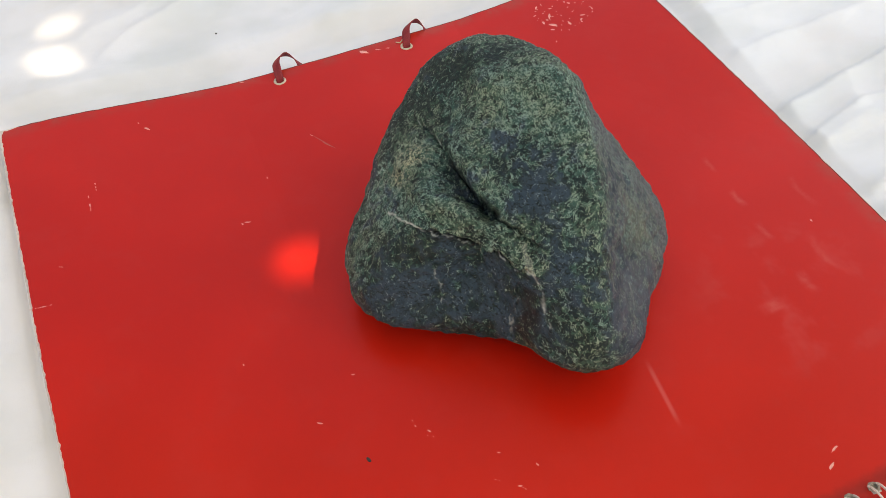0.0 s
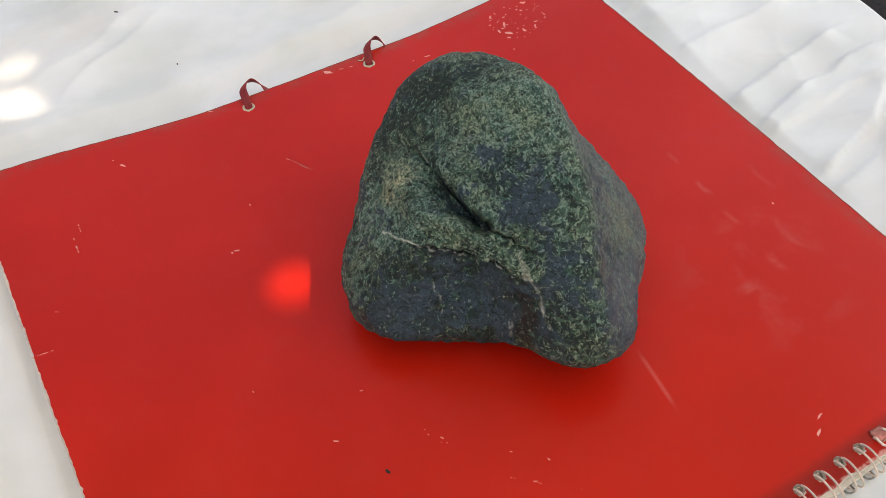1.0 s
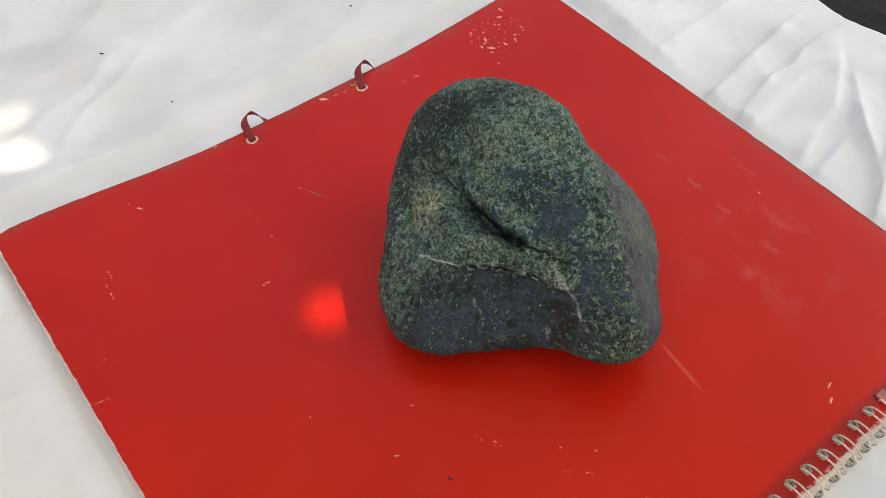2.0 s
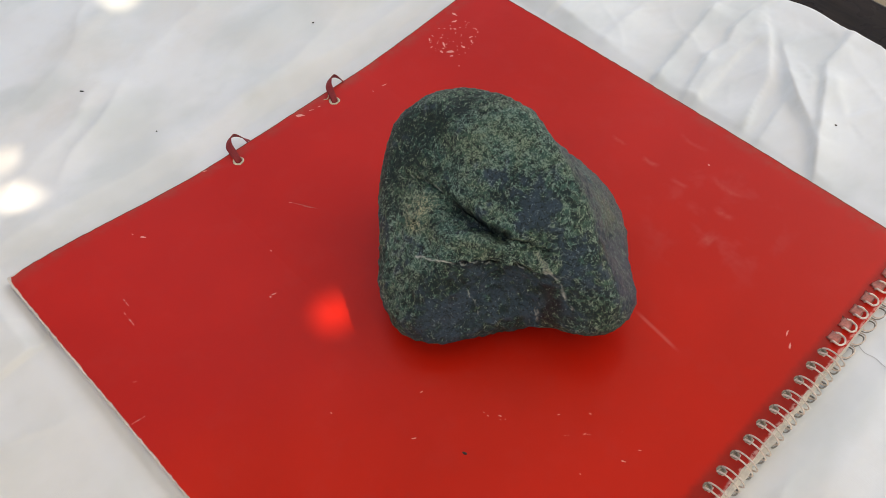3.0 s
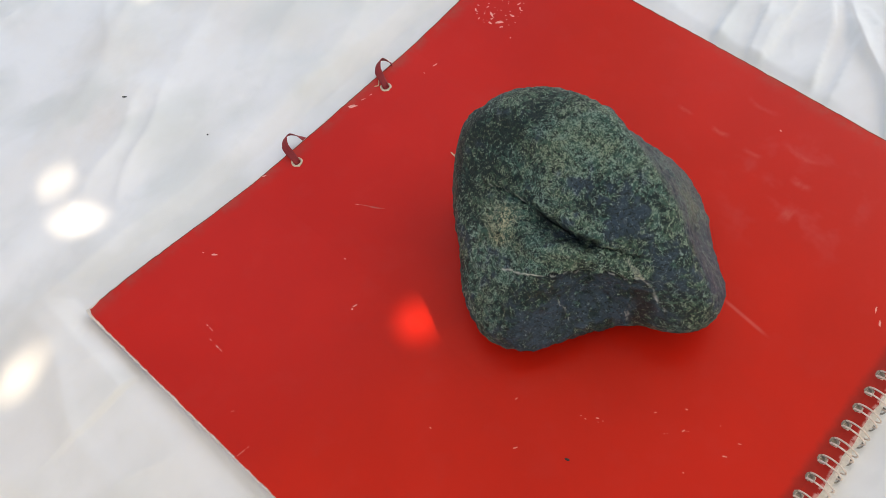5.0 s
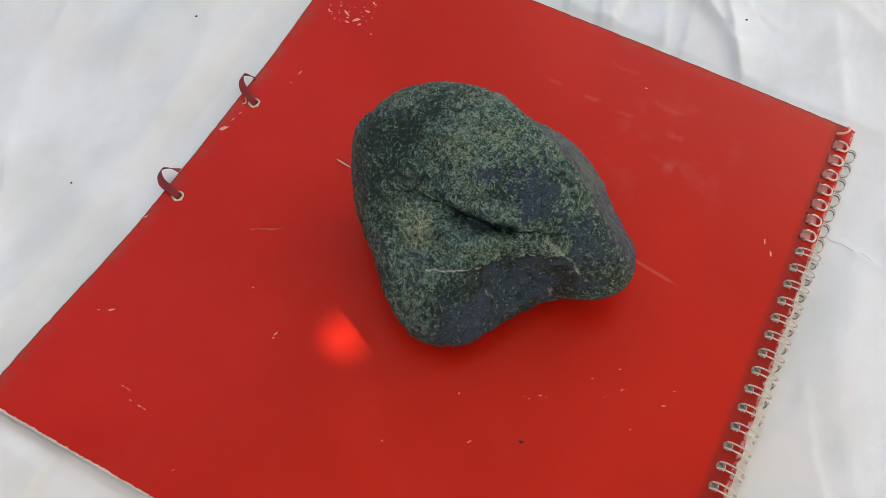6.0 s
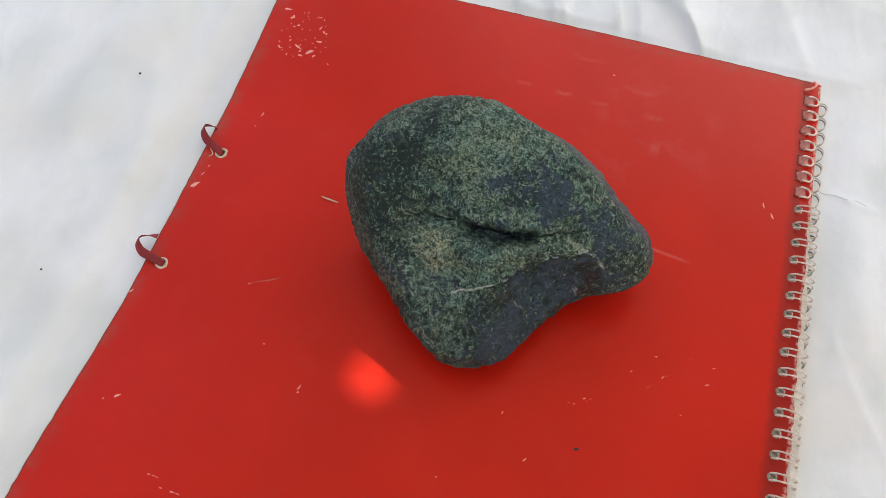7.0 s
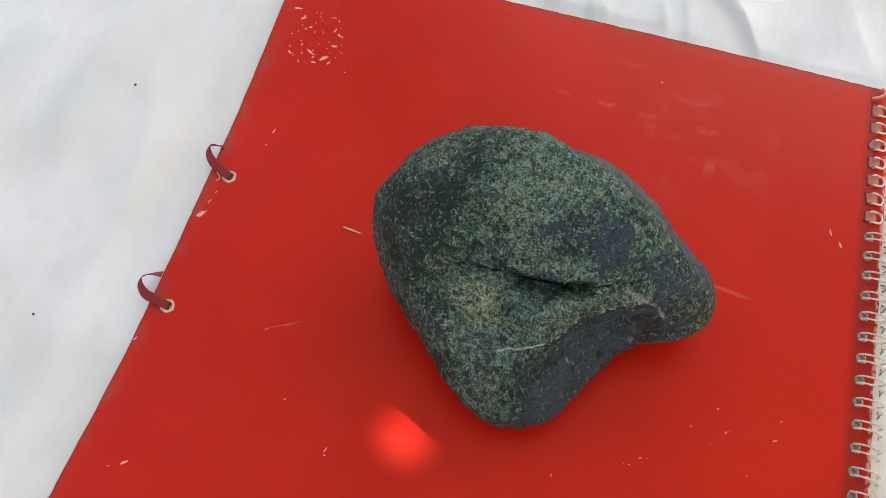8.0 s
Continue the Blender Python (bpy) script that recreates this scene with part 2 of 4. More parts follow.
def green_stone():
    m = Nodes("green_stone")
    pale, blue, flank, olive, brown, vein, crack, cleft_shade, warm = [m.field(k) for k in ("pale", "blue", "flank", "olive", "brown", "vein", "crack", "cleft_shade", "warm")]
    turned = ((1.0, 1.5, 0.8), (0.3, 0.5, 0.9))
    mottle = m.noise(300, 4, 0.6, 0.8)
    grain = m.noise(420, 4, 0.68, 1.2, turned)
    wide = m.noise(60, 3, 0.55, 0.5)

    def worms(scale, twist, lay, thin):
        """Short curled mineral threads: the level lines of a twisted noise, broken up by a second one."""
        off = m.math("ABSOLUTE", m.math("SUBTRACT", m.noise(scale, 2, 0.5, twist, lay), 0.5))
        line = m.ramp(m.math("SUBTRACT", off, m.ramp(pale, 0.0, 1.0, 0.25 * thin, thin)), 0.0, 0.022, 1.0, 0.0)
        return m.math("MULTIPLY", line, m.ramp(m.math("ADD", m.noise(scale * 1.3, 2, 0.5, 0.4), m.ramp(pale, 0, 1, -0.13, 0.08)), 0.46, 0.54))

    threads = m.math("MAXIMUM", worms(250, 1.7, turned, 0.026), worms(350, 1.3, ((1.3, 0.8, 1.1), (0.8, 1.9, 0.2)), 0.024))
    base = m.mix(m.ramp(wide, 0.38, 0.62), (0.008, 0.022, 0.022), (0.012, 0.026, 0.023))
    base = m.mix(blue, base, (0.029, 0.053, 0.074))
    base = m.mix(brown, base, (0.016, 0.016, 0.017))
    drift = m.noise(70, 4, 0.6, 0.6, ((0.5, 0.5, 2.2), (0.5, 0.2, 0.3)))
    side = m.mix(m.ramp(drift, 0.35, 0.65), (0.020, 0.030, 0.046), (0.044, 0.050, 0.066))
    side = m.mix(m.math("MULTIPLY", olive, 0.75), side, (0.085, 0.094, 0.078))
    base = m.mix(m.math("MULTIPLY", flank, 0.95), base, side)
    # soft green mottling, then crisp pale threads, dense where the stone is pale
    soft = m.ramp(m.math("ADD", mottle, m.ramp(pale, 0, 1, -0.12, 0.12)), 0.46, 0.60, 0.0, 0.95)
    green = m.mix(m.ramp(wide, 0.4, 0.6), (0.038, 0.099, 0.079), (0.056, 0.110, 0.075))
    green = m.mix(blue, green, (0.046, 0.076, 0.100))
    col = m.mix(m.math("MULTIPLY", soft, m.ramp(flank, 0, 1, 1.0, 0.22)), base, green)
    tint = m.mix(m.ramp(wide, 0.35, 0.65), (0.265, 0.400, 0.330), (0.325, 0.405, 0.290))
    tint = m.mix(blue, tint, (0.25, 0.33, 0.36))
    tint = m.mix(warm, tint, (0.45, 0.44, 0.30))
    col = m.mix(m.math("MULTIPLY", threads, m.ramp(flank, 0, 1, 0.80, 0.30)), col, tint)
    pits = m.ramp(m.noise(460, 4, 0.68, 1.6, ((0.8, 1.0, 1.6), (0.9, 0.2, 0.1))), 0.54, 0.60, 0.0, 0.9)
    col = m.mix(m.math("MULTIPLY", pits, m.ramp(flank, 0, 1, 1.0, 0.3)), col, (0.008, 0.015, 0.012))
    # shade painted into the fissures and below the ledge, then white quartz threads
    col = m.mix(m.math("MULTIPLY", cleft_shade, 0.62), col, m.mix(threads, (0.013, 0.013, 0.012), (0.060, 0.048, 0.034)))
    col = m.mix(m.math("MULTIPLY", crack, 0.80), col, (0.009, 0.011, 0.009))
    col = m.mix(m.math("MULTIPLY", vein, 0.95), col, (0.58, 0.61, 0.56))
    m.set(Base_Color=col, Roughness=m.ramp(grain, 0.3, 0.7, 0.45, 0.68), IOR=1.5)
    m.shader.inputs["Specular IOR Level"].default_value = 0.26
    relief = m.math("SUBTRACT", m.math("ADD", m.math("MULTIPLY", threads, 0.35), m.math("ADD", m.math("MULTIPLY", grain, 0.9), m.math("MULTIPLY", mottle, 0.6))), m.math("MULTIPLY", pits, 0.5))
    m.bump(m.math("MULTIPLY", relief, m.ramp(flank, 0, 1, 1.0, 0.3)), 0.80, 0.0013)
    return m.mat


def awning_cloth():
    """White canvas of the added awning, which lets some of the sun's light through, scattered."""
    m = Nodes("white_canvas")
    tree = m.tree
    through_cloth = tree.nodes.new("ShaderNodeBsdfTranslucent")
    col = m.mix(m.ramp(m.noise(3, 4), 0.35, 0.65), (0.62, 0.60, 0.55), (0.70, 0.68, 0.62))
    m.set(Base_Color=col, Roughness=0.9)
    tree.links.new(col, through_cloth.inputs["Color"])
    both = tree.nodes.new("ShaderNodeMixShader")
    both.inputs[0].default_value = 0.72
    tree.links.new(m.shader.outputs[0], both.inputs[1])
    tree.links.new(through_cloth.outputs[0], both.inputs[2])
    tree.links.new(both.outputs[0], tree.nodes["Material Output"].inputs["Surface"])
    return m.mat


RED = red_laminate()
BOARD = plain("grey_board", (0.72, 0.63, 0.53), 0.9, 0.3, 500, relief=0.6, depth=0.0005)
PAPER = plain("aged_paper", (0.76, 0.70, 0.61), 0.9, 0.25, 400, relief=0.5)
WIRE = plain("cream_coated_wire", (0.82, 0.67, 0.57), 0.36, 0.40, 420, 0.1)
DULL = plain("dull_wire", (0.30, 0.28, 0.25), 0.42, 0.4, 420, 0.4)
RIBBON = plain("dark_red_ribbon", (0.30, 0.018, 0.022), 0.75, 0.35, 1500, relief=0.6)
METAL = plain("worn_brass", (0.66, 0.56, 0.40), 0.45, 0.45, 700, 0.3)
CHIP = plain("bare_chip", (0.94, 0.43, 0.35), 0.9, 0.35, 900)
RIM = plain("dark_red_edge", (0.11, 0.012, 0.010), 0.6, 0.4, 900)
FLAP = plain("torn_pink_paper", (0.92, 0.40, 0.33), 0.8, 0.30, 800)
SCRATCH = plain("scratched_laminate", (0.66, 0.12, 0.09), 0.7, 0.5, 900)
TORN = plain("torn_grey_paper", (0.36, 0.30, 0.23), 0.9, 0.45, 700)
LINT = plain("dark_lint", (0.03, 0.03, 0.028), 0.9)
GREY_LINE = plain("thin_grey", (0.62, 0.60, 0.57), 0.9)
STRAW = plain("dry_straw", (0.62, 0.50, 0.33), 0.7)
COTTON, LACQUER, SCREED, STONE = cotton(), dark_lacquer(), floor_screed(), green_stone()
SHADE = awning_cloth()
PLASTER = plain("grey_plaster", (0.33, 0.30, 0.26), 0.9, 0.12, 30, relief=0.4, depth=0.002)
WARM_PLASTER = plain("cream_plaster", (0.70, 0.63, 0.52), 0.9, 0.12, 30, relief=0.4, depth=0.002)
LEGS = plain("dark_wood", (0.03, 0.02, 0.015), 0.5, 0.4, 60)

# ---- setting ----
FLOOR_Z, CLOTH_Z = -0.76, -0.0062
tagged(part("floor", box(-6, 6, -6, 6, FLOOR_Z - 0.1, FLOOR_Z), SCREED), "tan smooth floor below the table", "floor", kind="structure")
# unseen walls, added to bounce warm light and hold back light from the west
tagged(part("bounce_wall_south", box(-0.6, 4.6, -3.1, -3.0, FLOOR_Z, 1.9), WARM_PLASTER), "unseen cream plastered wall added to bounce sunlight", "wall", kind="structure")
tagged(part("blocking_wall_west", box(-2.9, -2.8, -3.6, 1.2, FLOOR_Z, 1.4), PLASTER), "unseen grey plastered wall added to block light", "wall", kind="structure")

# An unseen awning, added to keep the sun off and glow softly; its gaps are set where the spots of sun fall.
AWNING_Z = 2.5
up = SUN_WAY * (AWNING_Z / SUN_WAY.z)
GAPS = ((-0.0222, -0.0725, 0.0124, 0.0096, 2.6), (-0.246, -0.172, 0.017, 0.008, 0.6), (-0.285, -0.165, 0.006, 0.011, 0.9),
        (-0.383, -0.015, 0.013, 0.008, 0.2), (-0.180, -0.262, 0.008, 0.013, 0.3))
loops = []
for gx, gy, ra, rb, turn in GAPS:
    loop = []
    for k in range(14):
        a = k * math.tau / 14
        r = 1 + 0.22 * noise.noise((gx * 90 + math.cos(a), gy * 90 + math.sin(a), 3))
        u, v = ra * r * math.cos(a), rb * r * math.sin(a)
        loop.append((gx + up.x + u * math.cos(turn) - v * math.sin(turn), gy + up.y + u * math.sin(turn) + v * math.cos(turn)))
    loops.append(loop)
ax0, ax1, ay0, ay1 = -1.2, 4.5, -1.2, 2.1
tagged(part("added_awning", plate([(ax0, ay0), (ax1, ay0), (ax1, ay1), (ax0, ay1)], loops, AWNING_Z, AWNING_Z + 0.002), SHADE),
       "unseen white awning added to scatter the sun, gaps set for sun spots", "awning", kind="structure")

# ---- table and cloth ----
table = tagged(new("table"), "dark brown lacquered table with a glossy top", "table")
table.location = (-0.1, -0.15, FLOOR_Z)


def under(ob, parent):
    ob.parent = parent
    ob.matrix_parent_inverse = Matrix.Translation(-parent.location)
    return ob


TOP_Z = CLOTH_Z - 0.0016
under(part("tabletop", box(-1.0, 0.80, -0.75, 0.4200, TOP_Z - 0.035, TOP_Z, 0.003), LACQUER), table)
for x in (-0.93, 0.73):
    for y in (-0.68, 0.35):
        under(part("leg", box(x - 0.03, x + 0.03, y - 0.03, y + 0.03, FLOOR_Z, TOP_Z - 0.035, 0.004), LEGS), table)

def curl_up(d):
    return d * d / (d + 0.02) if d > 0 else 0.0


def ease(a):
    a = min(1.0, max(0.0, a))
    return a * a * (3 - 2 * a)


def far_lift(x, y):
    return 0.085 * curl_up(y - 0.075) * ease((0.01 - x) / 0.16)


def lift(x, y):
    """The album curls up towards its front edge and at the far corner by the ties."""
    return 0.0115 * ease((-0.055 - y) / 0.145) * ease((0.16 - x) / 0.19) + far_lift(x, y)


# creases behind the album: a line, half width, height, one-sidedness (0 even, 1 or -1 steep on one side)
creases_middle = [
    ([(-0.097, 0.203), (-0.104, 0.226), (-0.107, 0.262), (-0.118, 0.340)], 0.010, 0.0030, 0.5),
    ([(-0.069, 0.214), (-0.076, 0.259), (-0.080, 0.291), (-0.088, 0.350)], 0.008, 0.0036, 0.7),
    ([(-0.016, 0.212), (-0.023, 0.245), (-0.029, 0.272), (-0.036, 0.306), (-0.041, 0.326)], 0.008, 0.0058, 0.85),
    ([(0.012, 0.212), (0.001, 0.244), (-0.007, 0.271), (-0.006, 0.292), (-0.013, 0.310), (-0.015, 0.341)], 0.006, 0.0052, 0.8),
    ([(0.019, 0.219), (0.009, 0.248), (0.004, 0.277)], 0.004, 0.0026, -0.5),
    ([(0.017, 0.234), (0.012, 0.260), (0.007, 0.290), (0.010, 0.321)], 0.004, 0.0036, -0.7)]
creases_by_rings = [
    ([(0.006, 0.329), (0.025, 0.303), (0.039, 0.282), (0.048, 0.254), (0.059, 0.222)], 0.006, 0.0060, 0.85),
    ([(0.024, 0.319), (0.044, 0.296), (0.059, 0.277), (0.067, 0.241), (0.072, 0.216)], 0.005, 0.0034, -0.8),
    ([(0.045, 0.296), (0.065, 0.275), (0.084, 0.263), (0.100, 0.247), (0.121, 0.214)], 0.009, 0.0085, -0.88),
    ([(0.050, 0.310), (0.064, 0.299), (0.072, 0.282)], 0.003, 0.0028, 0.5),
    ([(0.054, 0.369), (0.057, 0.342), (0.059, 0.321), (0.074, 0.295), (0.088, 0.270), (0.097, 0.253)], 0.006, 0.0052, -0.85),
    ([(0.069, 0.320), (0.083, 0.300), (0.102, 0.284), (0.113, 0.314)], 0.007, 0.0026, 0.4),
    ([(0.150, 0.320), (0.190, 0.225)], 0.010, 0.0035, 0.4), ([(-0.110, 0.214), (-0.135, 0.350)], 0.014, 0.0035, -0.3), ([(-0.150, 0.214), (-0.170, 0.350)], 0.016, 0.004, 0.3)]
CREASES = creases_middle + creases_by_rings
# smaller folds: x0, y0, x1, y1, half width, height, one-sidedness
folds_right = [
    (0.205, 0.138, 0.24, 0.131, 0.0025, 0.0016, 0.6), (0.222, 0.04, 0.275, -0.05, 0.004, 0.0014, 0.5),
    (0.13, 0.33, 0.22, 0.3, 0.012, 0.0035, 0), (0.235, 0.08, 0.29, -0.06, 0.016, 0.003, 0.3)]
folds_left = [
    (-0.24, 0.16, -0.215, -0.06, 0.02, 0.005, 0.3), (-0.29, 0.23, -0.26, 0.02, 0.024, 0.0055, -0.3),
    (-0.34, 0.14, -0.3, -0.08, 0.02, 0.004, 0.2), (-0.4, 0.06, -0.33, -0.14, 0.026, 0.005, -0.2),
    (-0.3, -0.075, -0.262, -0.15, 0.01, 0.003, 0.4), (-0.285, -0.07, -0.245, -0.14, 0.006, 0.0025, -0.4),
    (-0.21, -0.235, -0.08, -0.262, 0.016, 0.004, 0.3), (-0.16, -0.3, 0.02, -0.28, 0.02, 0.005, -0.2),
    (-0.26, -0.22, -0.23, -0.33, 0.018, 0.004, 0.2)]
FOLDS = folds_right + folds_left

crease = random.Random(11)
for k in range(34):
    cx, cy = crease.uniform(-0.46, 0.26), crease.uniform(-0.30, 0.35)
    if abs(cx - 0.008) < 0.20 and abs(cy) < 0.20:
        continue
    ca, cl = crease.uniform(0.9, 2.6), crease.uniform(0.025, 0.07)
    FOLDS.append((cx, cy, cx + cl * math.cos(ca), cy + cl * math.sin(ca), crease.uniform(0.003, 0.009), crease.uniform(0.0008, 0.0018), crease.uniform(-0.6, 0.6)))


def crease_height(x, y, line, w, top, side):
    """A ridge along a bent line, steep on one side."""
    best, gap, run, total = np.full(x.shape, 1e9), np.zeros(x.shape), np.zeros(x.shape), 0.0
    for (x0, y0), (x1, y1) in zip(line, line[1:]):
        dx, dy = x1 - x0, y1 - y0
        length = math.hypot(dx, dy)
        s = np.clip(((x - x0) * dx + (y - y0) * dy) / length ** 2, 0, 1)
        away = np.hypot(x - x0 - s * dx, y - y0 - s * dy)
        closer = away < best
        gap = np.where(closer, np.sign((x - x0) * dy - (y - y0) * dx) * away, gap)
        run = np.where(closer, total + s * length, run)
        best = np.minimum(best, away)
        total += length
    wide = np.where(gap * side > 0, w * (1 + abs(side)), w * (1 - 0.85 * abs(side)))
    ends = np.clip(run / 0.012, 0.0, 1) * np.clip((total - run) / 0.012, 0.0, 1)
    return top * (0.35 + 0.65 * ends) * (0.85 + 0.15 * np.sin(run * 140 + line[0][0] * 70)) * np.exp(0.15 - np.sqrt((gap / wide) ** 2 + 0.0225))


def cloth_height(x, y):
    """Heights of the cloth over arrays of x and y."""
    h = np.zeros_like(x)
    for line, w, top, side in CREASES:
        h += 0.95 * crease_height(x, y, line, w, top, side)
    # beside the ties the cloth sinks into a long shallow trough and rises again to the album
    trough = x + 0.234 - 0.05 * np.clip(y - 0.08, 0, 0.2) + 0.004 * np.sin(33 * y) + 0.0025 * np.sin(71 * y + 1)
    h += 0.0040 * (1 - np.exp(-(np.clip(trough, -0.2, 0.045) / 0.020) ** 2)) * (x < -0.12) * np.clip((0.30 - np.abs(y)) / 0.1, 0, 1)
    for x0, y0, x1, y1, w, top, side in FOLDS:
        dx, dy = x1 - x0, y1 - y0
        length = math.hypot(dx, dy)
        s = ((x - x0) * dx + (y - y0) * dy) / length ** 2
        d = ((x - x0) * dy - (y - y0) * dx) / length
        d = d + 0.35 * w * np.sin(s * 7 + x0 * 90)
        wide = np.where(d * side > 0, w * (1 + abs(side)), w * (1 - 0.85 * abs(side)))
        ends = np.exp(-np.clip(np.maximum(-s, s - 1), 0, None) ** 2 / 0.02)
        h += (1.25 if x0 < -0.2 else 0.80) * top * (0.55 + 0.45 * np.sin(np.clip(s, 0, 1) * math.pi)) * ends * np.exp(0.2 - np.sqrt((d / wide) ** 2 + 0.04))
    swell = 0.0012 * np.sin(31 * x + 17 * y) * np.sin(23 * y - 11 * x + 1.3) + 0.0008 * np.sin(71 * x - 40 * y + 2) * np.sin(57 * y + 33 * x)
    h += swell + 0.0016
    # pressed flat under the book
    gap = np.maximum(np.maximum(np.abs(x - 0.008) - 0.205, np.abs(y - 0.003) - 0.211), 0)
    # sharp small creases, strongest on the far side
    far = np.clip((y - 0.12) / 0.12, 0.12, 1)
    for angle, length, phase in ((1.25, 0.047, 0.4), (2.15, 0.061, 1.9), (1.75, 0.034, 2.7), (0.55, 0.083, 0.9)):
        u = (x * math.sin(angle) - y * math.cos(angle)) / length
        v = (x * math.cos(angle) + y * math.sin(angle)) / length
        wave = np.abs(np.sin(math.pi * (u + phase + 0.22 * np.sin(1.7 * v + 3 * phase) + 0.10 * np.sin(4.1 * v + u))))
        where = np.clip(0.5 + np.sin(0.9 * v + 2.3 * phase + 0.7 * np.sin(1.3 * u)), 0, 1.2)
        h += 0.0005 * far * where * np.exp(-wave / 0.16)
    below = np.vectorize(lift)(np.clip(x, -0.178, 0.19), np.clip(y, -0.205, 0.20))
    return np.clip(h, 0, None) * np.clip(gap / 0.014, 0, 1) + below * np.where(gap > 0, np.exp(-(gap / 0.05) ** 2), 0.97)


def tablecloth():
    xs = np.concatenate([np.arange(-0.85, -0.56, 0.02), np.arange(-0.56, 0.32, 0.0019), np.arange(0.32, 0.62, 0.02)])
    ys = np.concatenate([np.arange(-0.60, -0.34, 0.02), np.arange(-0.34, 0.3665, 0.0019), [0.3668]])
    X, Y = np.meshgrid(xs, ys)
    Z = CLOTH_Z + cloth_height(X, Y)
    hem = np.clip((Y - 0.352) / 0.016, 0, 1)
    Y = Y + hem * (0.0022 * np.sin(41 * X + 0.6) + 0.0014 * np.sin(97 * X))
    Z = Z + hem * (0.0012 + 0.0012 * np.sin(37 * X))
    nx, ny = len(xs), len(ys)
    idx = np.arange(nx * ny).reshape(ny, nx)
    quads = np.stack([idx[:-1, :-1], idx[:-1, 1:], idx[1:, 1:], idx[1:, :-1]], -1).reshape(-1, 4)
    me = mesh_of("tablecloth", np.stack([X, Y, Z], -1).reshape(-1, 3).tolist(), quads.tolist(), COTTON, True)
    ob = new("tablecloth", me)
    thick = ob.modifiers.new("thickness", "SOLIDIFY")
    thick.thickness, thick.offset = 0.0007, -1
    return tagged(ob, "white creased cotton cloth spread over the dark table", "tablecloth")


tablecloth()


def speck(name, x, y, z, length, width, turn, material, label, category):
    """A crumb or a splinter lying flat."""
    bm = bmesh.new()
    bmesh.ops.create_icosphere(bm, subdivisions=2, radius=0.5)
    for v in bm.verts:
        v.co *= 1 + 0.35 * noise.noise(v.co * 2.5 + Vector((x * 300, y * 300, 0)))
    ob = part(name, bm, material)
    ob.matrix_world = pose(x, y, z, 0, 0, turn) @ Matrix.Diagonal((length, width, min(width, 0.0009), 1))
    return tagged(ob, label, category)


# ---- the book ----
HALF_LEFT, HALF_TOP = -0.191, 0.208


def hole_x(y):
    """The row of ring holes, set slightly askew to fit the camera's view."""
    return 0.1910 + (0.205 - y) * 0.0465


def bind_x(y):
    """The bound edge; its strip past the holes widens towards the front."""
    return hole_x(y) + 0.0070 + (0.205 - y) * 0.0075


def outline(inset, ragged, seed, wear=(1.0, 1.0, 1.0, 1.0), chipped=0.0, spread=0.0, peel=0.0):
    """The cover's outline, with worn edges."""
    corners = [(-0.1785, -0.2085), (bind_x(-0.20) + spread * 2, -0.1950), (bind_x(0.2135) - abs(spread) * 0.4, 0.2185), (-0.1822, 0.2110)]
    bow = (0.0, 0.0, 0.002, 0.0018)
    pts = []
    for i in range(4):
        a, b = Vector(corners[i]), Vector(corners[(i + 1) % 4])
        way = (b - a).normalized()
        inward = Vector((-way.y, way.x))
        steps = 220 if i == 0 else 110
        for k in range(steps):
            s = k / steps
            p = a.lerp(b, s)
            # left edge bows in, the far edge out
            off = bow[i] * 4 * s * (1 - s) * (1 if i == 3 else -1)
            n1 = noise.noise((s * 26, i * 7 + seed, 0.5))
            n2 = noise.noise((s * (210 if i == 0 else 120), i * 9 + seed, 2.5))
            corner = max(0, 1 - min(s, 1 - s) * (b - a).length / 0.006)
            off += peel * (0.7 + 0.35 * n1 + 0.9 * abs(n2)) * (i == 0)
            torn = 1.0 if i != 1 or p.y > 0.105 else 3.2
            p = p + inward * (off + inset + ragged * torn * wear[i] * (max(0, n1) * 0.5 + abs(n2) * 0.8) + 0.0011 * corner ** 2)
            p = p + Vector((1.0, 0.7)) * chipped * max(0, 1 - (p - Vector(corners[0])).length / 0.012)
            pts.append((p.x, p.y - 0.84 * far_lift(p.x, p.y)))
    return pts


def curl(bm):
    """Cut a flat plate into strips and bend it."""
    cuts = [((0, -0.072 - k * 0.0115, 0), (0, 1, 0)) for k in range(12)] + [((0, 0.078 + k * 0.0115, 0), (0, 1, 0)) for k in range(12)]
    cuts += [((0.16 - k * 0.024, 0, 0), (1, 0, 0)) for k in range(14)]
    for co, no in cuts:
        bmesh.ops.bisect_plane(bm, geom=bm.verts[:] + bm.edges[:] + bm.faces[:], plane_co=co, plane_no=no)
    for v in bm.verts:
        v.co.z += lift(v.co.x, v.co.y)
    return bm


def ring_hole(x, y, half, seed):
    return [(x + half * (1 + 0.25 * noise.noise((k * 1.7, seed, 0))) * sx, y + half * (1 + 0.25 * noise.noise((k * 1.7, seed, 5))) * sy)
            for k, (sx, sy) in enumerate(((-1, -1), (0, -1.15), (1, -1), (1.15, 0), (1, 1), (0, 1.15), (-1, 1), (-1.15, 0)))]


def round_hole(x, y, r, n=16):
    return [(x + r * math.cos(k * math.tau / n), y + r * math.sin(k * math.tau / n)) for k in range(n)]


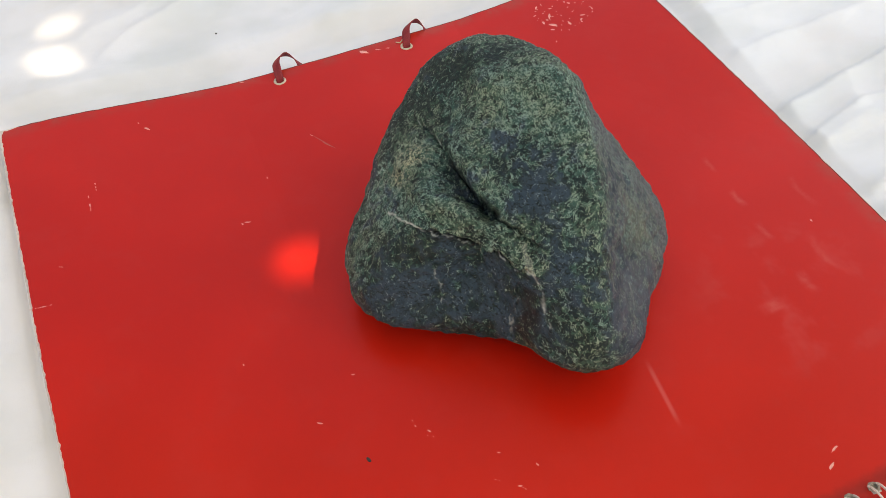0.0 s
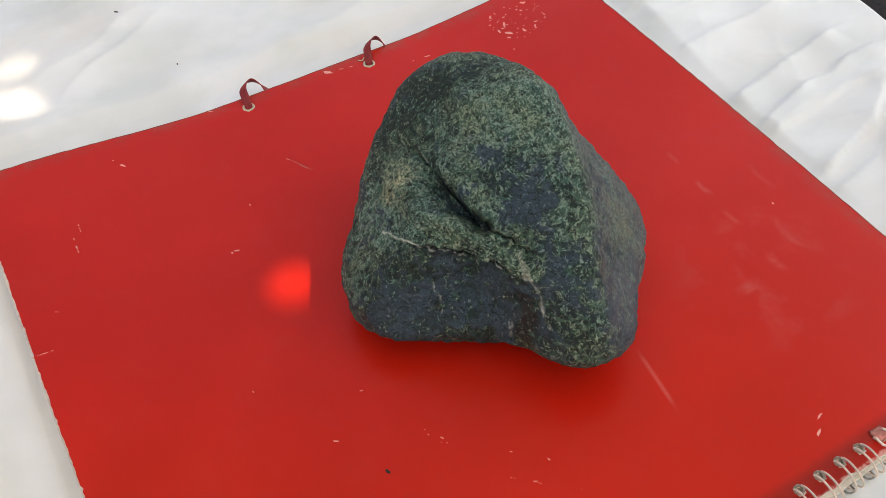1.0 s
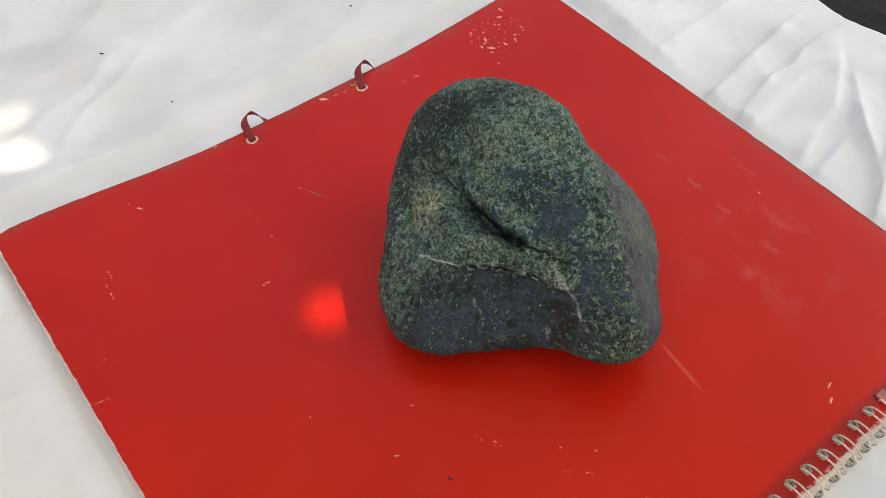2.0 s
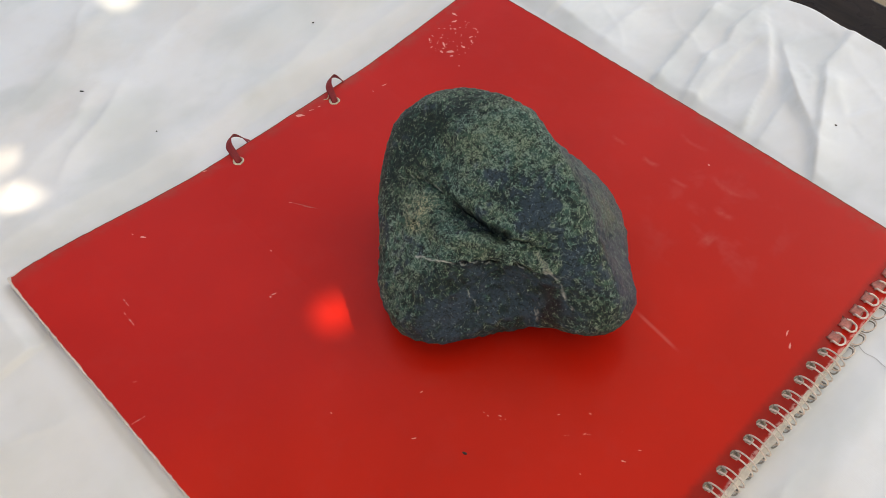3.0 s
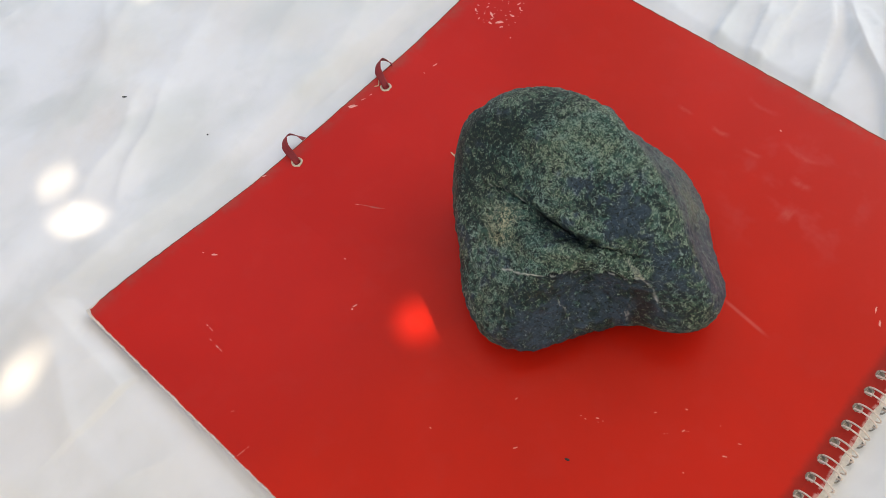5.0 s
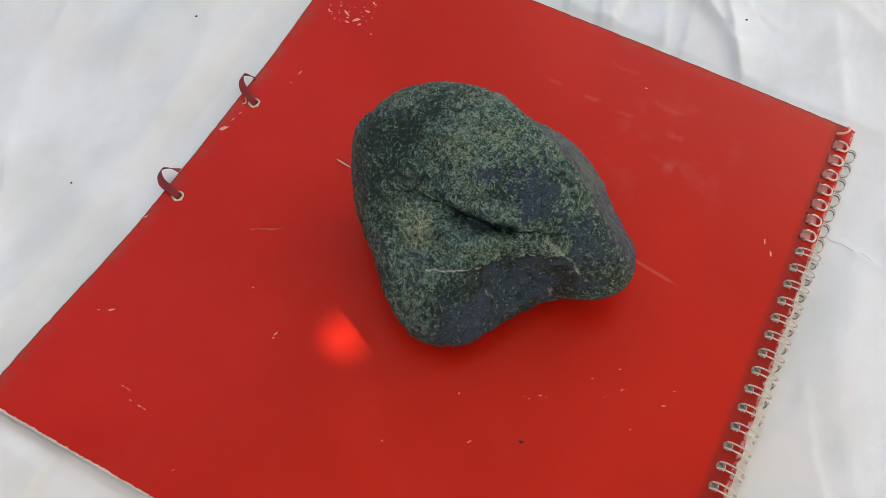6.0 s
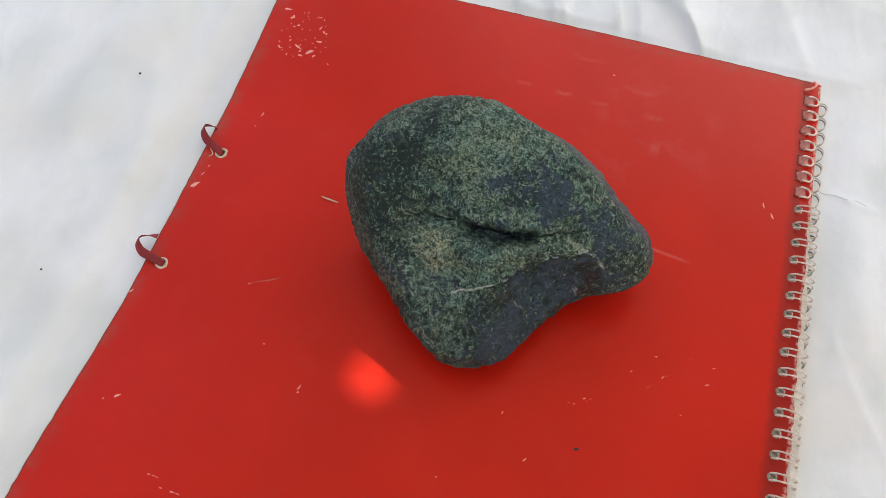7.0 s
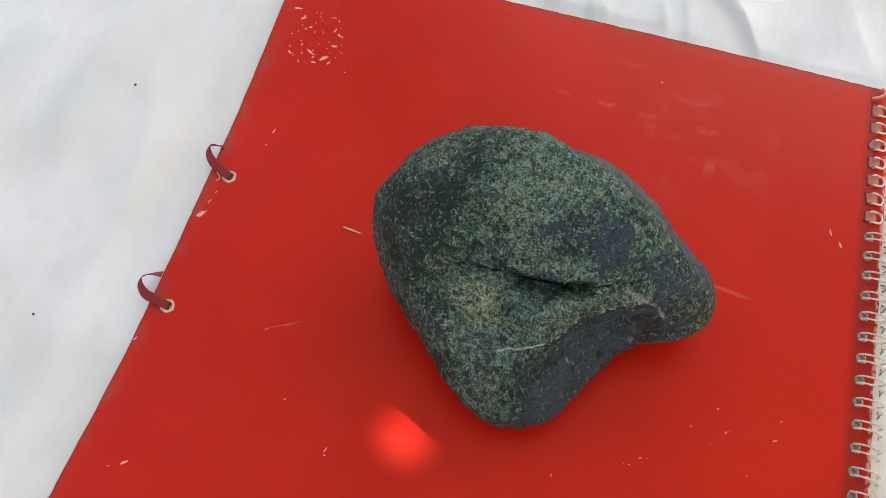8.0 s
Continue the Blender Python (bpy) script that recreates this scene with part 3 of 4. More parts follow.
book = tagged(new("ring_binder_book"), "worn red wire-bound album with ribbon ties on white cloth", "album")
book.location = (0, 0, CLOTH_Z)
EYELETS = ((-0.1675, -0.0430), (-0.1665, 0.0415))
RING_Y = [0.2000 - 0.01235 * i for i in range(32)]
big = [ring_hole(hole_x(y), y, 0.0021 if i > 6 else 0.0027, i) for i, y in enumerate(RING_Y)]
small = [ring_hole(hole_x(y), y, 0.0014 if i > 6 else 0.0006, i + 0.3) for i, y in enumerate(RING_Y)]
eyes = [round_hole(x, y, 0.0026) for x, y in EYELETS]
cover = under(part("front_cover", curl(plate(outline(0.0, 0.0005, 8), small + eyes, -0.0024, -0.00027)), BOARD, None, "bare grey board showing at the worn edges"), book)
under(part("cover_sheet", curl(plate(outline(0.0005, 0.0010, 3, (0.8, 0.8, 0.9, 0.8), 0.0018, peel=0.0004), big + eyes, -0.00025, 0.0)), RED), cover)
under(part("page_block", curl(plate(outline(-0.0003, 0.0009, 15, spread=0.0042), small, -0.0052, -0.0027)), PAPER, None, "stack of aged pages"), book)
under(part("back_cover", curl(plate(outline(0.0004, 0.0006, 21), small, CLOTH_Z + 0.0002, -0.0054)), RED), book)
# a thin dark tube, added as an outline along the far and tie edges
rim = [(x, y, lift(x, y) - 0.00012) for x, y in outline(0.0007, 0.0010, 3, (1.0, 0.8, 0.9, 0.8), 0.0018, peel=0.0004)][332:548]
under(part("edge_outline", tube(rim, 0.00030, 6), RIM, None, "thin dark outline added along the red cover's edge"), cover)


def ring_points(gap=0.0040, rx=0.0074, rz=0.0045):
    """One wire ring: a pair of wires round the bound edge, both dipping into the hole."""
    def arc(y, a0, a1, n):
        return [Vector((0.0055 + rx * math.cos(a0 + (a1 - a0) * k / n), y, -0.0010 + rz * math.sin(a0 + (a1 - a0) * k / n))) for k in range(n + 1)]
    first = arc(-gap / 2, radians(-150), radians(172), 26)
    last = arc(gap / 2, radians(172), radians(-150), 26)
    tip = [Vector((-0.0015, -gap * 0.44, -0.0012)), Vector((-0.0011, -gap * 0.32, -0.0019)), Vector((-0.0011, gap * 0.32, -0.0019)), Vector((-0.0015, gap * 0.44, -0.0012))]
    return first + tip + last


def torn_flap(i):
    """Torn paper left in a hole: a small uneven cushion."""
    bm = bmesh.new()
    n = 7
    rows = []
    for a in range(n):
        row = []
        for k in range(n):
            u, v = a / (n - 1) * 2 - 1, k / (n - 1) * 2 - 1
            jag = 0.0010 * noise.noise((i * 3.1, v * 2.2, u * 2.2))
            row.append(bm.verts.new((0.0033 * u + jag, 0.0036 * v - jag, 0.0001 + 0.0009 * max(0, 1 - u * u) * max(0, 1 - v * v) + abs(jag) * 0.7)))
        rows.append(row)
    for a in range(n - 1):
        for k in range(n - 1):
            bm.faces.new((rows[a][k], rows[a + 1][k], rows[a + 1][k + 1], rows[a][k + 1])).smooth = True
    bmesh.ops.solidify(bm, geom=bm.faces[:], thickness=0.0003)
    return bm


ring_mesh = prong_mesh = None
for i, y in enumerate(RING_Y):
    lean = 5 * noise.noise((i * 0.9, 4.2, 0)) + 4
    if i > 6:
        if ring_mesh is None:
            ring = part("wire_ring", tube(ring_points(), 0.00050), WIRE)
            ring_mesh = ring.data
        else:
            ring = new("wire_ring", ring_mesh)
        ring.matrix_basis = pose(hole_x(y), y, lift(hole_x(y), y), 0, 0, lean - 6 + 3 * noise.noise((i * 2.3, 1.7, 0)))
        under(ring, book)
        w = 0.0044
        low = glide([(0.0035, -w * 0.45, -0.0052), (0.0078, -w * 0.50, -0.0050), (0.0099, -w * 0.40, -0.0043), (0.0106, 0, -0.0036),
                     (0.0099, w * 0.40, -0.0043), (0.0078, w * 0.50, -0.0050), (0.0035, w * 0.45, -0.0052)], 4)
        if prong_mesh is None:
            prong = part("wire_prong", tube(low, 0.0005, 6), DULL, None, "dull grey wire loop")
            prong_mesh = prong.data
        else:
            prong = new("wire_prong", prong_mesh)
            prong["label"] = "dull grey wire loop"
        prong.matrix_basis = pose(hole_x(y) + 0.0018, y - 0.0022, lift(hole_x(y), y), 0, 0, lean - 8)
        under(prong, book)
        # the torn rim left round the hole
        bm = bmesh.new()
        loops_of_rim = []
        for r, z in ((0.0013, -0.0004), (0.0015, 0.0004), (0.0021, 0.0006), (0.0026, 0.0001)):
            loops_of_rim.append([bm.verts.new((r * (1 + 0.22 * noise.noise((k * 1.3, i * 2.7, r * 300))) * math.cos(k * math.tau / 9), 1.1 * r * math.sin(k * math.tau / 9), z)) for k in range(9)])
        for a, q in zip(loops_of_rim, loops_of_rim[1:]):
            for k in range(9):
                bm.faces.new((a[k], a[(k + 1) % 9], q[(k + 1) % 9], q[k]))
        bm.faces.new([bm.verts.new((1.7 * 0.001 * math.cos(k * math.tau / 9), 0.0018 * math.sin(k * math.tau / 9), -0.0006 + 0.0003 * noise.noise((k, i, 2)))) for k in range(9)])
        hole_rim = part("hole_rim", bm, TORN, None, "torn grey rim of a ring hole")
        hole_rim.location = (hole_x(y) - 0.0006, y, lift(hole_x(y), y))
        under(hole_rim, cover)
    else:
        # the far rings have sprung open: one loop lies on the cover, the other sticks out past the edge
        w = 0.0052 + 0.0006 * noise.noise((i * 2.1, 1, 0))
        top = glide([(-0.0012, -w * 0.5, -0.0015), (0.0002, -w * 0.56, 0.0014), (0.0022, -w * 0.66, 0.0020), (0.0046, -w * 0.56, 0.0017), (0.0058, 0, 0.0013),
                     (0.0046, w * 0.5, 0.0015), (0.0024, w * 0.62, 0.0019), (0.0004, w * 0.66, 0.0020), (-0.0014, w * 0.45, 0.0024)], 5)
        low = glide([(0.0035, -w * 0.6, -0.0052), (0.0078, -w * 0.88, -0.0049), (0.0106, -w * 0.74, -0.0040), (0.0120, 0, -0.0030),
                     (0.0106, w * 0.80, -0.0040), (0.0078, w * 0.95, -0.0049), (0.0035, w * 0.6, -0.0052)], 5)
        flap = part("torn_flap", torn_flap(i), FLAP, None, "torn pink cover paper")
        flap.matrix_basis = pose(hole_x(y) - 0.0004, y + 0.0004, 0.0007, 0, -6, lean + 14 * noise.noise((i * 1.7, 8, 0)))
        under(flap, cover)
        ring = part("wire_ring", tube(top, 0.0006), WIRE, None, "sprung open wire ring")
        ring.matrix_basis = pose(hole_x(y), y, 0, 0, 0, lean)
        under(ring, book)
        second = part("wire_prong", tube([Vector((p.x * 1.02, p.y * 1.02 + 0.0009, p.z + 0.0010)) for p in low], 0.00042), WIRE, None, "cream wire loop")
        second.matrix_basis = pose(hole_x(y) + 0.0005, y - 0.001, 0, 0, 0, lean - 4)
        under(second, book)
        prong = part("wire_prong", tube(low, 0.00042), DULL, None, "dull grey wire loop")
        prong.matrix_basis = pose(hole_x(y) + 0.0005, y - 0.001, 0, 0, 0, lean - 4)
        under(prong, book)

# the binding's loose end curls up at the back corner
tail = glide([(0.1868, 0.2088, 0.0012), (0.1905, 0.2096, 0.0030), (0.1928, 0.2116, 0.0042), (0.1931, 0.2150, 0.0034), (0.1920, 0.2172, 0.0016)], 6)
under(part("wire_end", tube(tail, 0.00075), FLAP, None, "bare pink end of the binding wire"), book)

for ex, ey in EYELETS:
    bm = bmesh.new()
    rings = []
    for r, z in ((0.0025, -0.0021), (0.00255, 0.0003), (0.0030, 0.0007), (0.0036, 0.00055), (0.0040, 0.0001)):
        rings.append([bm.verts.new((r * math.cos(k * math.tau / 20) * (1 + 0.24 * noise.noise((k * 0.55, ey * 90, r * 200))), r * math.sin(k * math.tau / 20), z)) for k in range(20)])
    for a, b in zip(rings, rings[1:]):
        for k in range(20):
            bm.faces.new((a[k], a[(k + 1) % 20], b[(k + 1) % 20], b[k])).smooth = True
    eyelet = part("eyelet", bm, METAL, None, "worn brass eyelet")
    eyelet.location = (ex, ey, 0)
    under(eyelet, cover)
    bm = bmesh.new()
    bmesh.ops.create_circle(bm, cap_ends=True, segments=14, radius=0.0025)
    bmesh.ops.solidify(bm, geom=bm.faces[:], thickness=0.0002)
    backing = part("eyelet_backing", bm, BOARD, None, "grey worn backing in the eyelet")
    backing.location = (ex, ey, -0.0016)
    under(backing, cover)


def ribbon(points, widths):
    """A flat ribbon along points, with the given half-width ways."""
    bm = bmesh.new()
    p = glide(points, 7)
    w = glide(widths, 7)
    n = len(p)
    rows = []
    for i in range(n):
        t = (p[min(i + 1, n - 1)] - p[max(i - 1, 0)]).normalized()
        thick = t.cross(w[i]).normalized() * 0.00022
        rows.append([bm.verts.new(p[i] + w[i] * s + thick * u) for s, u in ((-1, -1), (-0.5, -1.5), (0, -1.2), (0.5, -1.5), (1, -1), (1, 1), (0.5, 0.6), (0, 0.9), (-0.5, 0.6), (-1, 1))])
    for a, b in zip(rows, rows[1:]):
        for k in range(10):
            bm.faces.new((a[k], a[(k + 1) % 10], b[(k + 1) % 10], b[k])).smooth = True
    bm.faces.new(rows[0][::-1])
    bm.faces.new(rows[-1])
    bmesh.ops.recalc_face_normals(bm, faces=bm.faces[:])
    return bm


for k, (ex, ey) in enumerate(EYELETS):
    s = 0.86 if k == 0 else 0.80
    path = [(0.001, 0.0004, -0.002), (-0.0025, 0.0004, 0.0012), (-0.0085, 0.0010, 0.0030), (-0.0150, 0.0022, 0.0045), (-0.0205, 0.0070, 0.0050),
            (-0.0215, 0.0125, 0.0040), (-0.0175, 0.0170, 0.0010), (-0.0110, 0.0200, -0.0022), (-0.0020, 0.0225, -0.0026)]
    ways = [tuple(1.25 * q for q in w) for w in [(0, 0.0018, 0), (0.0002, 0.0019, 0.0003), (0.0004, 0.0020, 0.0006), (0.0008, 0.0017, 0.0012), (0.0012, 0.0008, 0.0017),
            (0.0010, -0.0002, 0.0019), (0.0010, -0.0008, 0.0016), (0.0010, -0.0016, 0.0002), (0.0008, -0.0018, 0)]]
    tie = part("ribbon_tie", ribbon([(s * a, s * b + (0.004 * (k == 1) * (-a / 0.02)), c) for a, b, c in path], ways), RIBBON, None, "dark red ribbon loop")
    tie.location = (ex, ey, 0)
    under(tie, cover)


def scuff(x, y, length, width, turn, material=CHIP, name="scuff"):
    """A chip or scratch in the cover, an irregular sliver a hair proud."""
    bm = bmesh.new()
    n = 10
    lower, upper = [], []
    for k in range(n):
        a = k * math.tau / n
        r = 1 + 0.8 * noise.noise((x * 500 + math.cos(a) * 2.1, y * 500 + math.sin(a) * 2.1, 1.5))
        u, v = math.cos(a) * length * 0.44 * r, math.sin(a) * width * 0.36 * r
        lower.append(bm.verts.new((u, v, 0.00001)))
        upper.append(bm.verts.new((u * 0.9, v * 0.9, 0.00009)))
    bm.faces.new(upper)
    for k in range(n):
        bm.faces.new((lower[k], lower[(k + 1) % n], upper[(k + 1) % n], upper[k]))
    bmesh.ops.recalc_face_normals(bm, faces=bm.faces[:])
    ob = part(name, bm, material)
    rise = math.atan((lift(x, y + 0.001) - lift(x, y - 0.001)) / 0.002)
    ob.matrix_basis = Matrix.Translation((x, y, lift(x, y))) @ Matrix.Rotation(rise, 4, "X") @ Matrix.Rotation(radians(turn), 4, "Z")
    return under(ob, cover)


rnd = random.Random(5)
# single chips: x, y, length, width, turn
chips_here = (
    (0.1739, 0.11, 0.0055, 0.0013, -70), (0.1801, 0.1035, 0.0062, 0.0016, -62),
    (0.0736, -0.0915, 0.0042, 0.0017, 60), (0.0549, -0.0695, 0.003, 0.0013, 80),
    (-0.151, -0.1276, 0.0042, 0.0022, 50), (-0.1575, -0.1315, 0.002, 0.001, 20),
    (-0.0578, -0.091, 0.0045, 0.0012, 80), (-0.0573, -0.094, 0.002, 0.0014, 30),
    (-0.0874, -0.0725, 0.0018, 0.0012, 0), (0.1606, -0.0185, 0.004, 0.0022, 20),
    (0.1625, -0.0075, 0.0035, 0.001, 35), (0.1299, -0.0105, 0.003, 0.0018, 10),
    (0.1359, -0.0215, 0.0035, 0.0013, 80))
chips_there = (
    (0.0963, -0.0475, 0.003, 0.0015, 40), (0.0904, -0.0535, 0.0024, 0.0014, 10),
    (0.0618, 0.1825, 0.0018, 0.0012, 0), (-0.1728, 0.0145, 0.0072, 0.0036, 62),
    (-0.17, 0.03, 0.004, 0.0011, 68), (-0.1712, 0.0235, 0.0035, 0.001, 66),
    (-0.1535, 0.078, 0.005, 0.001, 76), (-0.1542, 0.068, 0.0016, 0.0012, 0),
    (-0.1763, -0.0655, 0.0045, 0.0016, 55), (-0.1724, -0.0615, 0.0022, 0.001, 20),
    (0.1497, -0.0405, 0.0016, 0.0011, 0), (0.1181, -0.0235, 0.002, 0.001, 50),
    (0.0311, -0.1155, 0.0014, 0.001, 0))
for row in chips_here + chips_there:
    k = 0.7 if row[0] > 0.05 and row[1] < 0 else 1.0
    scuff(row[0], row[1], k * row[2], k * row[3], row[4])
# runs of small chips
for x0, y0, x1, y1, n, size in ((-0.114, -0.1620, -0.107, -0.1622, 4, 0.0022), (-0.1055, -0.1668, -0.0910, -0.1670, 6, 0.0026), (-0.0360, -0.2030, -0.0350, -0.1930, 8, 0.0018), (-0.0590, -0.1870, -0.0555, -0.1850, 2, 0.0018),
                                (-0.1487, -0.0625, -0.1400, -0.0568, 3, 0.0022), (-0.1131, -0.0405, -0.1090, -0.0380, 2, 0.0026), (0.1043, -0.0455, 0.0845, -0.0555, 4, 0.0018),
                                (0.125, -0.0355, 0.1497, -0.0055, 5, 0.0012)):
    turn = math.degrees(math.atan2(y1 - y0, x1 - x0))
    for k in range(n):
        s = (k + 1.8 * rnd.random() - 0.6) / n
        scuff(x0 + (x1 - x0) * s, y0 + (y1 - y0) * s + rnd.uniform(-0.001, 0.001) * (size < 0.002), size * rnd.uniform(0.35, 0.8), size * rnd.uniform(0.2, 0.5), turn + rnd.uniform(-15, 15))
# hair scratches running on from chips
for x, y, length, turn in ((-0.1418, -0.0580, 0.016, 33), (-0.1040, -0.0350, 0.024, 30), (-0.1000, -0.0332, 0.010, 34)):
    scuff(x, y, length, 0.0010, turn, SCRATCH, "scratch")
# the flaked patch near a corner: large flakes, then crumbs between them
for x, y, length, width, turn in ((-0.1700, 0.1645, 0.0050, 0.0022, 8), (-0.1640, 0.1590, 0.0042, 0.0034, 70), (-0.1575, 0.1535, 0.0030, 0.0016, 30), (-0.1640, 0.1330, 0.0040, 0.0016, -40),
                                  (-0.1515, 0.1365, 0.0050, 0.0022, -20), (-0.1475, 0.1300, 0.0040, 0.0022, 10), (-0.1425, 0.1345, 0.0052, 0.0034, 40), (-0.1380, 0.1325, 0.0036, 0.0020, 60),
                                  (-0.1390, 0.1445, 0.0046, 0.0018, 10), (-0.1420, 0.1555, 0.0036, 0.0016, 75), (-0.1385, 0.1530, 0.0030, 0.0016, -30), (-0.1450, 0.1640, 0.0030, 0.0012, 0),
                                  (-0.1265, 0.1290, 0.0016, 0.0012, 0), (-0.1490, 0.1335, 0.0022, 0.0014, 50), (-0.1405, 0.1360, 0.0020, 0.0014, 20)):
    scuff(x, y, length, width, turn)
for k in range(44):
    a, r = rnd.uniform(0, math.tau), 0.020 * rnd.random() ** 0.4
    size = rnd.uniform(0.0006, 0.0020)
    scuff(-0.1500 + r * math.cos(a) * 0.9, 0.1465 + r * math.sin(a), size, size * rnd.uniform(0.4, 0.8), rnd.uniform(0, 180))
# a frayed thread at one tie
under(part("thread", tube(glide([(-0.1795, 0.0470, 0.0002), (-0.1768, 0.0448, 0.0010), (-0.1742, 0.0420, 0.0008), (-0.1715, 0.0390, 0.0005), (-0.1730, 0.0365, 0.0004)], 5), 0.00035, 6), STRAW, None, "pale frayed thread"), cover)

# ---- the stone ----
# faces of the stone, fitted to its outlines in the camera's view: the way each one looks and how far it lies from the
# heart, in millimetres
FACES_ABOVE = [
    (0.403, 0.736, 0.543, 60.9), (-0.076, 0.134, 0.988, 75.0), (0.371, -0.389, 0.843, 33.4), (-0.478, 0.744, 0.466, 96.5),
    (-0.151, -0.72, 0.677, 42.8), (0.637, 0.466, 0.615, 61.9), (-0.865, -0.178, 0.469, 105.4), (0.582, -0.622, 0.524, 39.7),
    (-0.072, 0.919, 0.388, 73.3), (0.945, 0.19, 0.265, 82.6),
]
FACES_BELOW = [
    (-0.696, -0.716, 0.056, 72.4), (-0.854, 0.512, 0.096, 102.7), (0.1, -0.995, 0.019, 71.7), (0.509, 0.656, -0.558, 78.8),
    (-0.905, -0.421, -0.059, 89.9), (0.558, -0.468, -0.685, 64.0), (-0.506, 0.855, -0.112, 80.5), (-0.483, -0.862, -0.154, 74.0),
    (0.78, 0.029, -0.625, 81.6), (-0.631, 0.686, -0.364, 72.3), (0.144, -0.35, -0.926, 56.4), (0.115, 0.496, -0.861, 71.9),
    (-0.363, -0.13, -0.923, 50.1), (0.215, 0.006, -0.977, 46.2),
]
# hollows in it, fitted to the same outlines: the way, the share of the reach that is gone, and how narrow it is
HOLLOWS = [
    (0.786, -0.614, -0.068, 0.206, 6.3), (0.764, -0.645, -0.0, 0.229, 6.3), (0.904, -0.309, -0.296, 0.171, 37.8),
    (-0.092, 0.9, 0.426, 0.086, 22.2), (-0.774, -0.622, -0.115, 0.059, 29.7), (-0.681, 0.045, 0.731, 0.247, 6.6),
    (0.774, 0.633, 0.022, 0.141, 23.4),
]
HEART = Vector((0.0300, 0.0142, 0.0435))
CRACK = [(-0.0240, -0.0022, 0.0697), (-0.0092, -0.0001, 0.0728), (0.0040, -0.0004, 0.0758), (0.0122, -0.0018, 0.0778), (0.0225, -0.0002, 0.0770),
         (0.0345, 0.0015, 0.0743), (0.0465, 0.0062, 0.0713), (0.0605, 0.0142, 0.0683), (0.0690, 0.0172, 0.0655)]
BRANCH = [(0.0248, -0.0128, 0.0714), (0.0324, -0.0045, 0.0725), (0.0399, 0.0019, 0.0722), (0.0492, 0.0072, 0.0703)]
LEDGE = [(0.0336, -0.0238, 0.0612), (0.0412, -0.0164, 0.0610), (0.0450, -0.0110, 0.0604), (0.0477, -0.0066, 0.0592), (0.0535, -0.0008, 0.0576),
         (0.0600, 0.0035, 0.0580), (0.0670, 0.0062, 0.0560), (0.0735, 0.0100, 0.0562)]
SEAM = [(0.0735, 0.0110, 0.0565), (0.0806, 0.0130, 0.0535), (0.0866, 0.0125, 0.0455), (0.0915, 0.0122, 0.0385)]
NOTCH = [(0.0745, 0.0066, 0.0470), (0.0752, 0.0052, 0.0400), (0.0762, 0.0021, 0.0290), (0.0765, 0.0010, 0.0190)]
VEIN = [(0.0133, -0.0318, 0.0535), (0.0222, -0.0294, 0.0575), (0.0287, -0.0268, 0.0605), (0.0336, -0.0237, 0.0614)]
HOLLOW = [(0.0103, -0.0044, 0.0762), (0.0201, -0.0060, 0.0758), (0.0285, -0.0044, 0.0742), (0.0360, -0.0008, 0.0728), (0.0470, 0.0040, 0.0696)]
RIDGE = [(0.0136, -0.0186, 0.0667), (0.0265, -0.0169, 0.0689), (0.0376, -0.0078, 0.0686), (0.0494, 0.0014, 0.0663)]
SPLIT = [(0.0450, -0.0233, 0.0440), (0.0490, -0.0216, 0.0376), (0.0527, -0.0225, 0.0318)]
RECESS = [(0.0785, 0.0085, 0.0450), (0.0825, 0.0072, 0.0360), (0.0830, 0.0036, 0.0250)]
CHIPPED = [(0.0655, 0.0123, 0.0641), (0.0690, 0.0120, 0.0618), (0.0728, 0.0106, 0.0573)]


def line_gap(P, line):
    """Distance of points from a line of points."""
    best = np.full(len(P), 1e9)
    for a, b in zip(line, line[1:]):
        a, b = np.array(a), np.array(b)
        s = np.clip((P - a) @ (b - a) / ((b - a) @ (b - a)), 0, 1)
        best = np.minimum(best, np.linalg.norm(P - a - s[:, None] * (b - a), axis=1))
    return best


def line_side(P, line):
    """How far points lie downhill of a line of points, towards its front."""
    best, side = np.full(len(P), 1e9), np.zeros(len(P))
    front = np.array((0.25, -0.80, -0.55))
    for a, b in zip(line, line[1:]):
        a, b = np.array(a), np.array(b)
        s = np.clip((P - a) @ (b - a) / ((b - a) @ (b - a)), 0, 1)
        away = P - a - s[:, None] * (b - a)
        d = np.linalg.norm(away, axis=1)
        way = front - (b - a) * (front @ (b - a)) / ((b - a) @ (b - a))
        side = np.where(d < best, away @ way, side)
        best = np.minimum(best, d)
    return side


def blob(P, centre, radius):
    return np.exp(-(np.linalg.norm(P - np.array(centre), axis=1) / radius) ** 2)


def smooth(a, lo, hi):
    t = np.clip((a - lo) / (hi - lo), 0, 1)
    return t * t * (3 - 2 * t)


def rough_field(P, scale, octaves=3):
    return np.array([noise.fractal(Vector(p) * scale, 0.8, 2.1, octaves) for p in P])


def stone_point(D):
    """Points of the stone's main form along unit directions: rounded faces, less the hollows."""
    faces = np.array(FACES_ABOVE + FACES_BELOW)
    near = np.clip(D @ faces[:, :3].T, 0, None) / (faces[:, 3] / 1000)
    R = ((near ** 24).sum(1) + 1e-30) ** (-1 / 24)
    for x, y, z, gone, narrow in HOLLOWS:
        R = R * (1 - gone * np.exp(narrow * (D @ np.array((x, y, z)) - 1)))
    return np.array(HEART) + D * R[:, None]


def on_stone(line):
    """The same line, laid on the stone's main form."""
    way = np.array(line) - np.array(HEART)
    return [tuple(p) for p in stone_point(way / np.linalg.norm(way, axis=1, keepdims=True))]


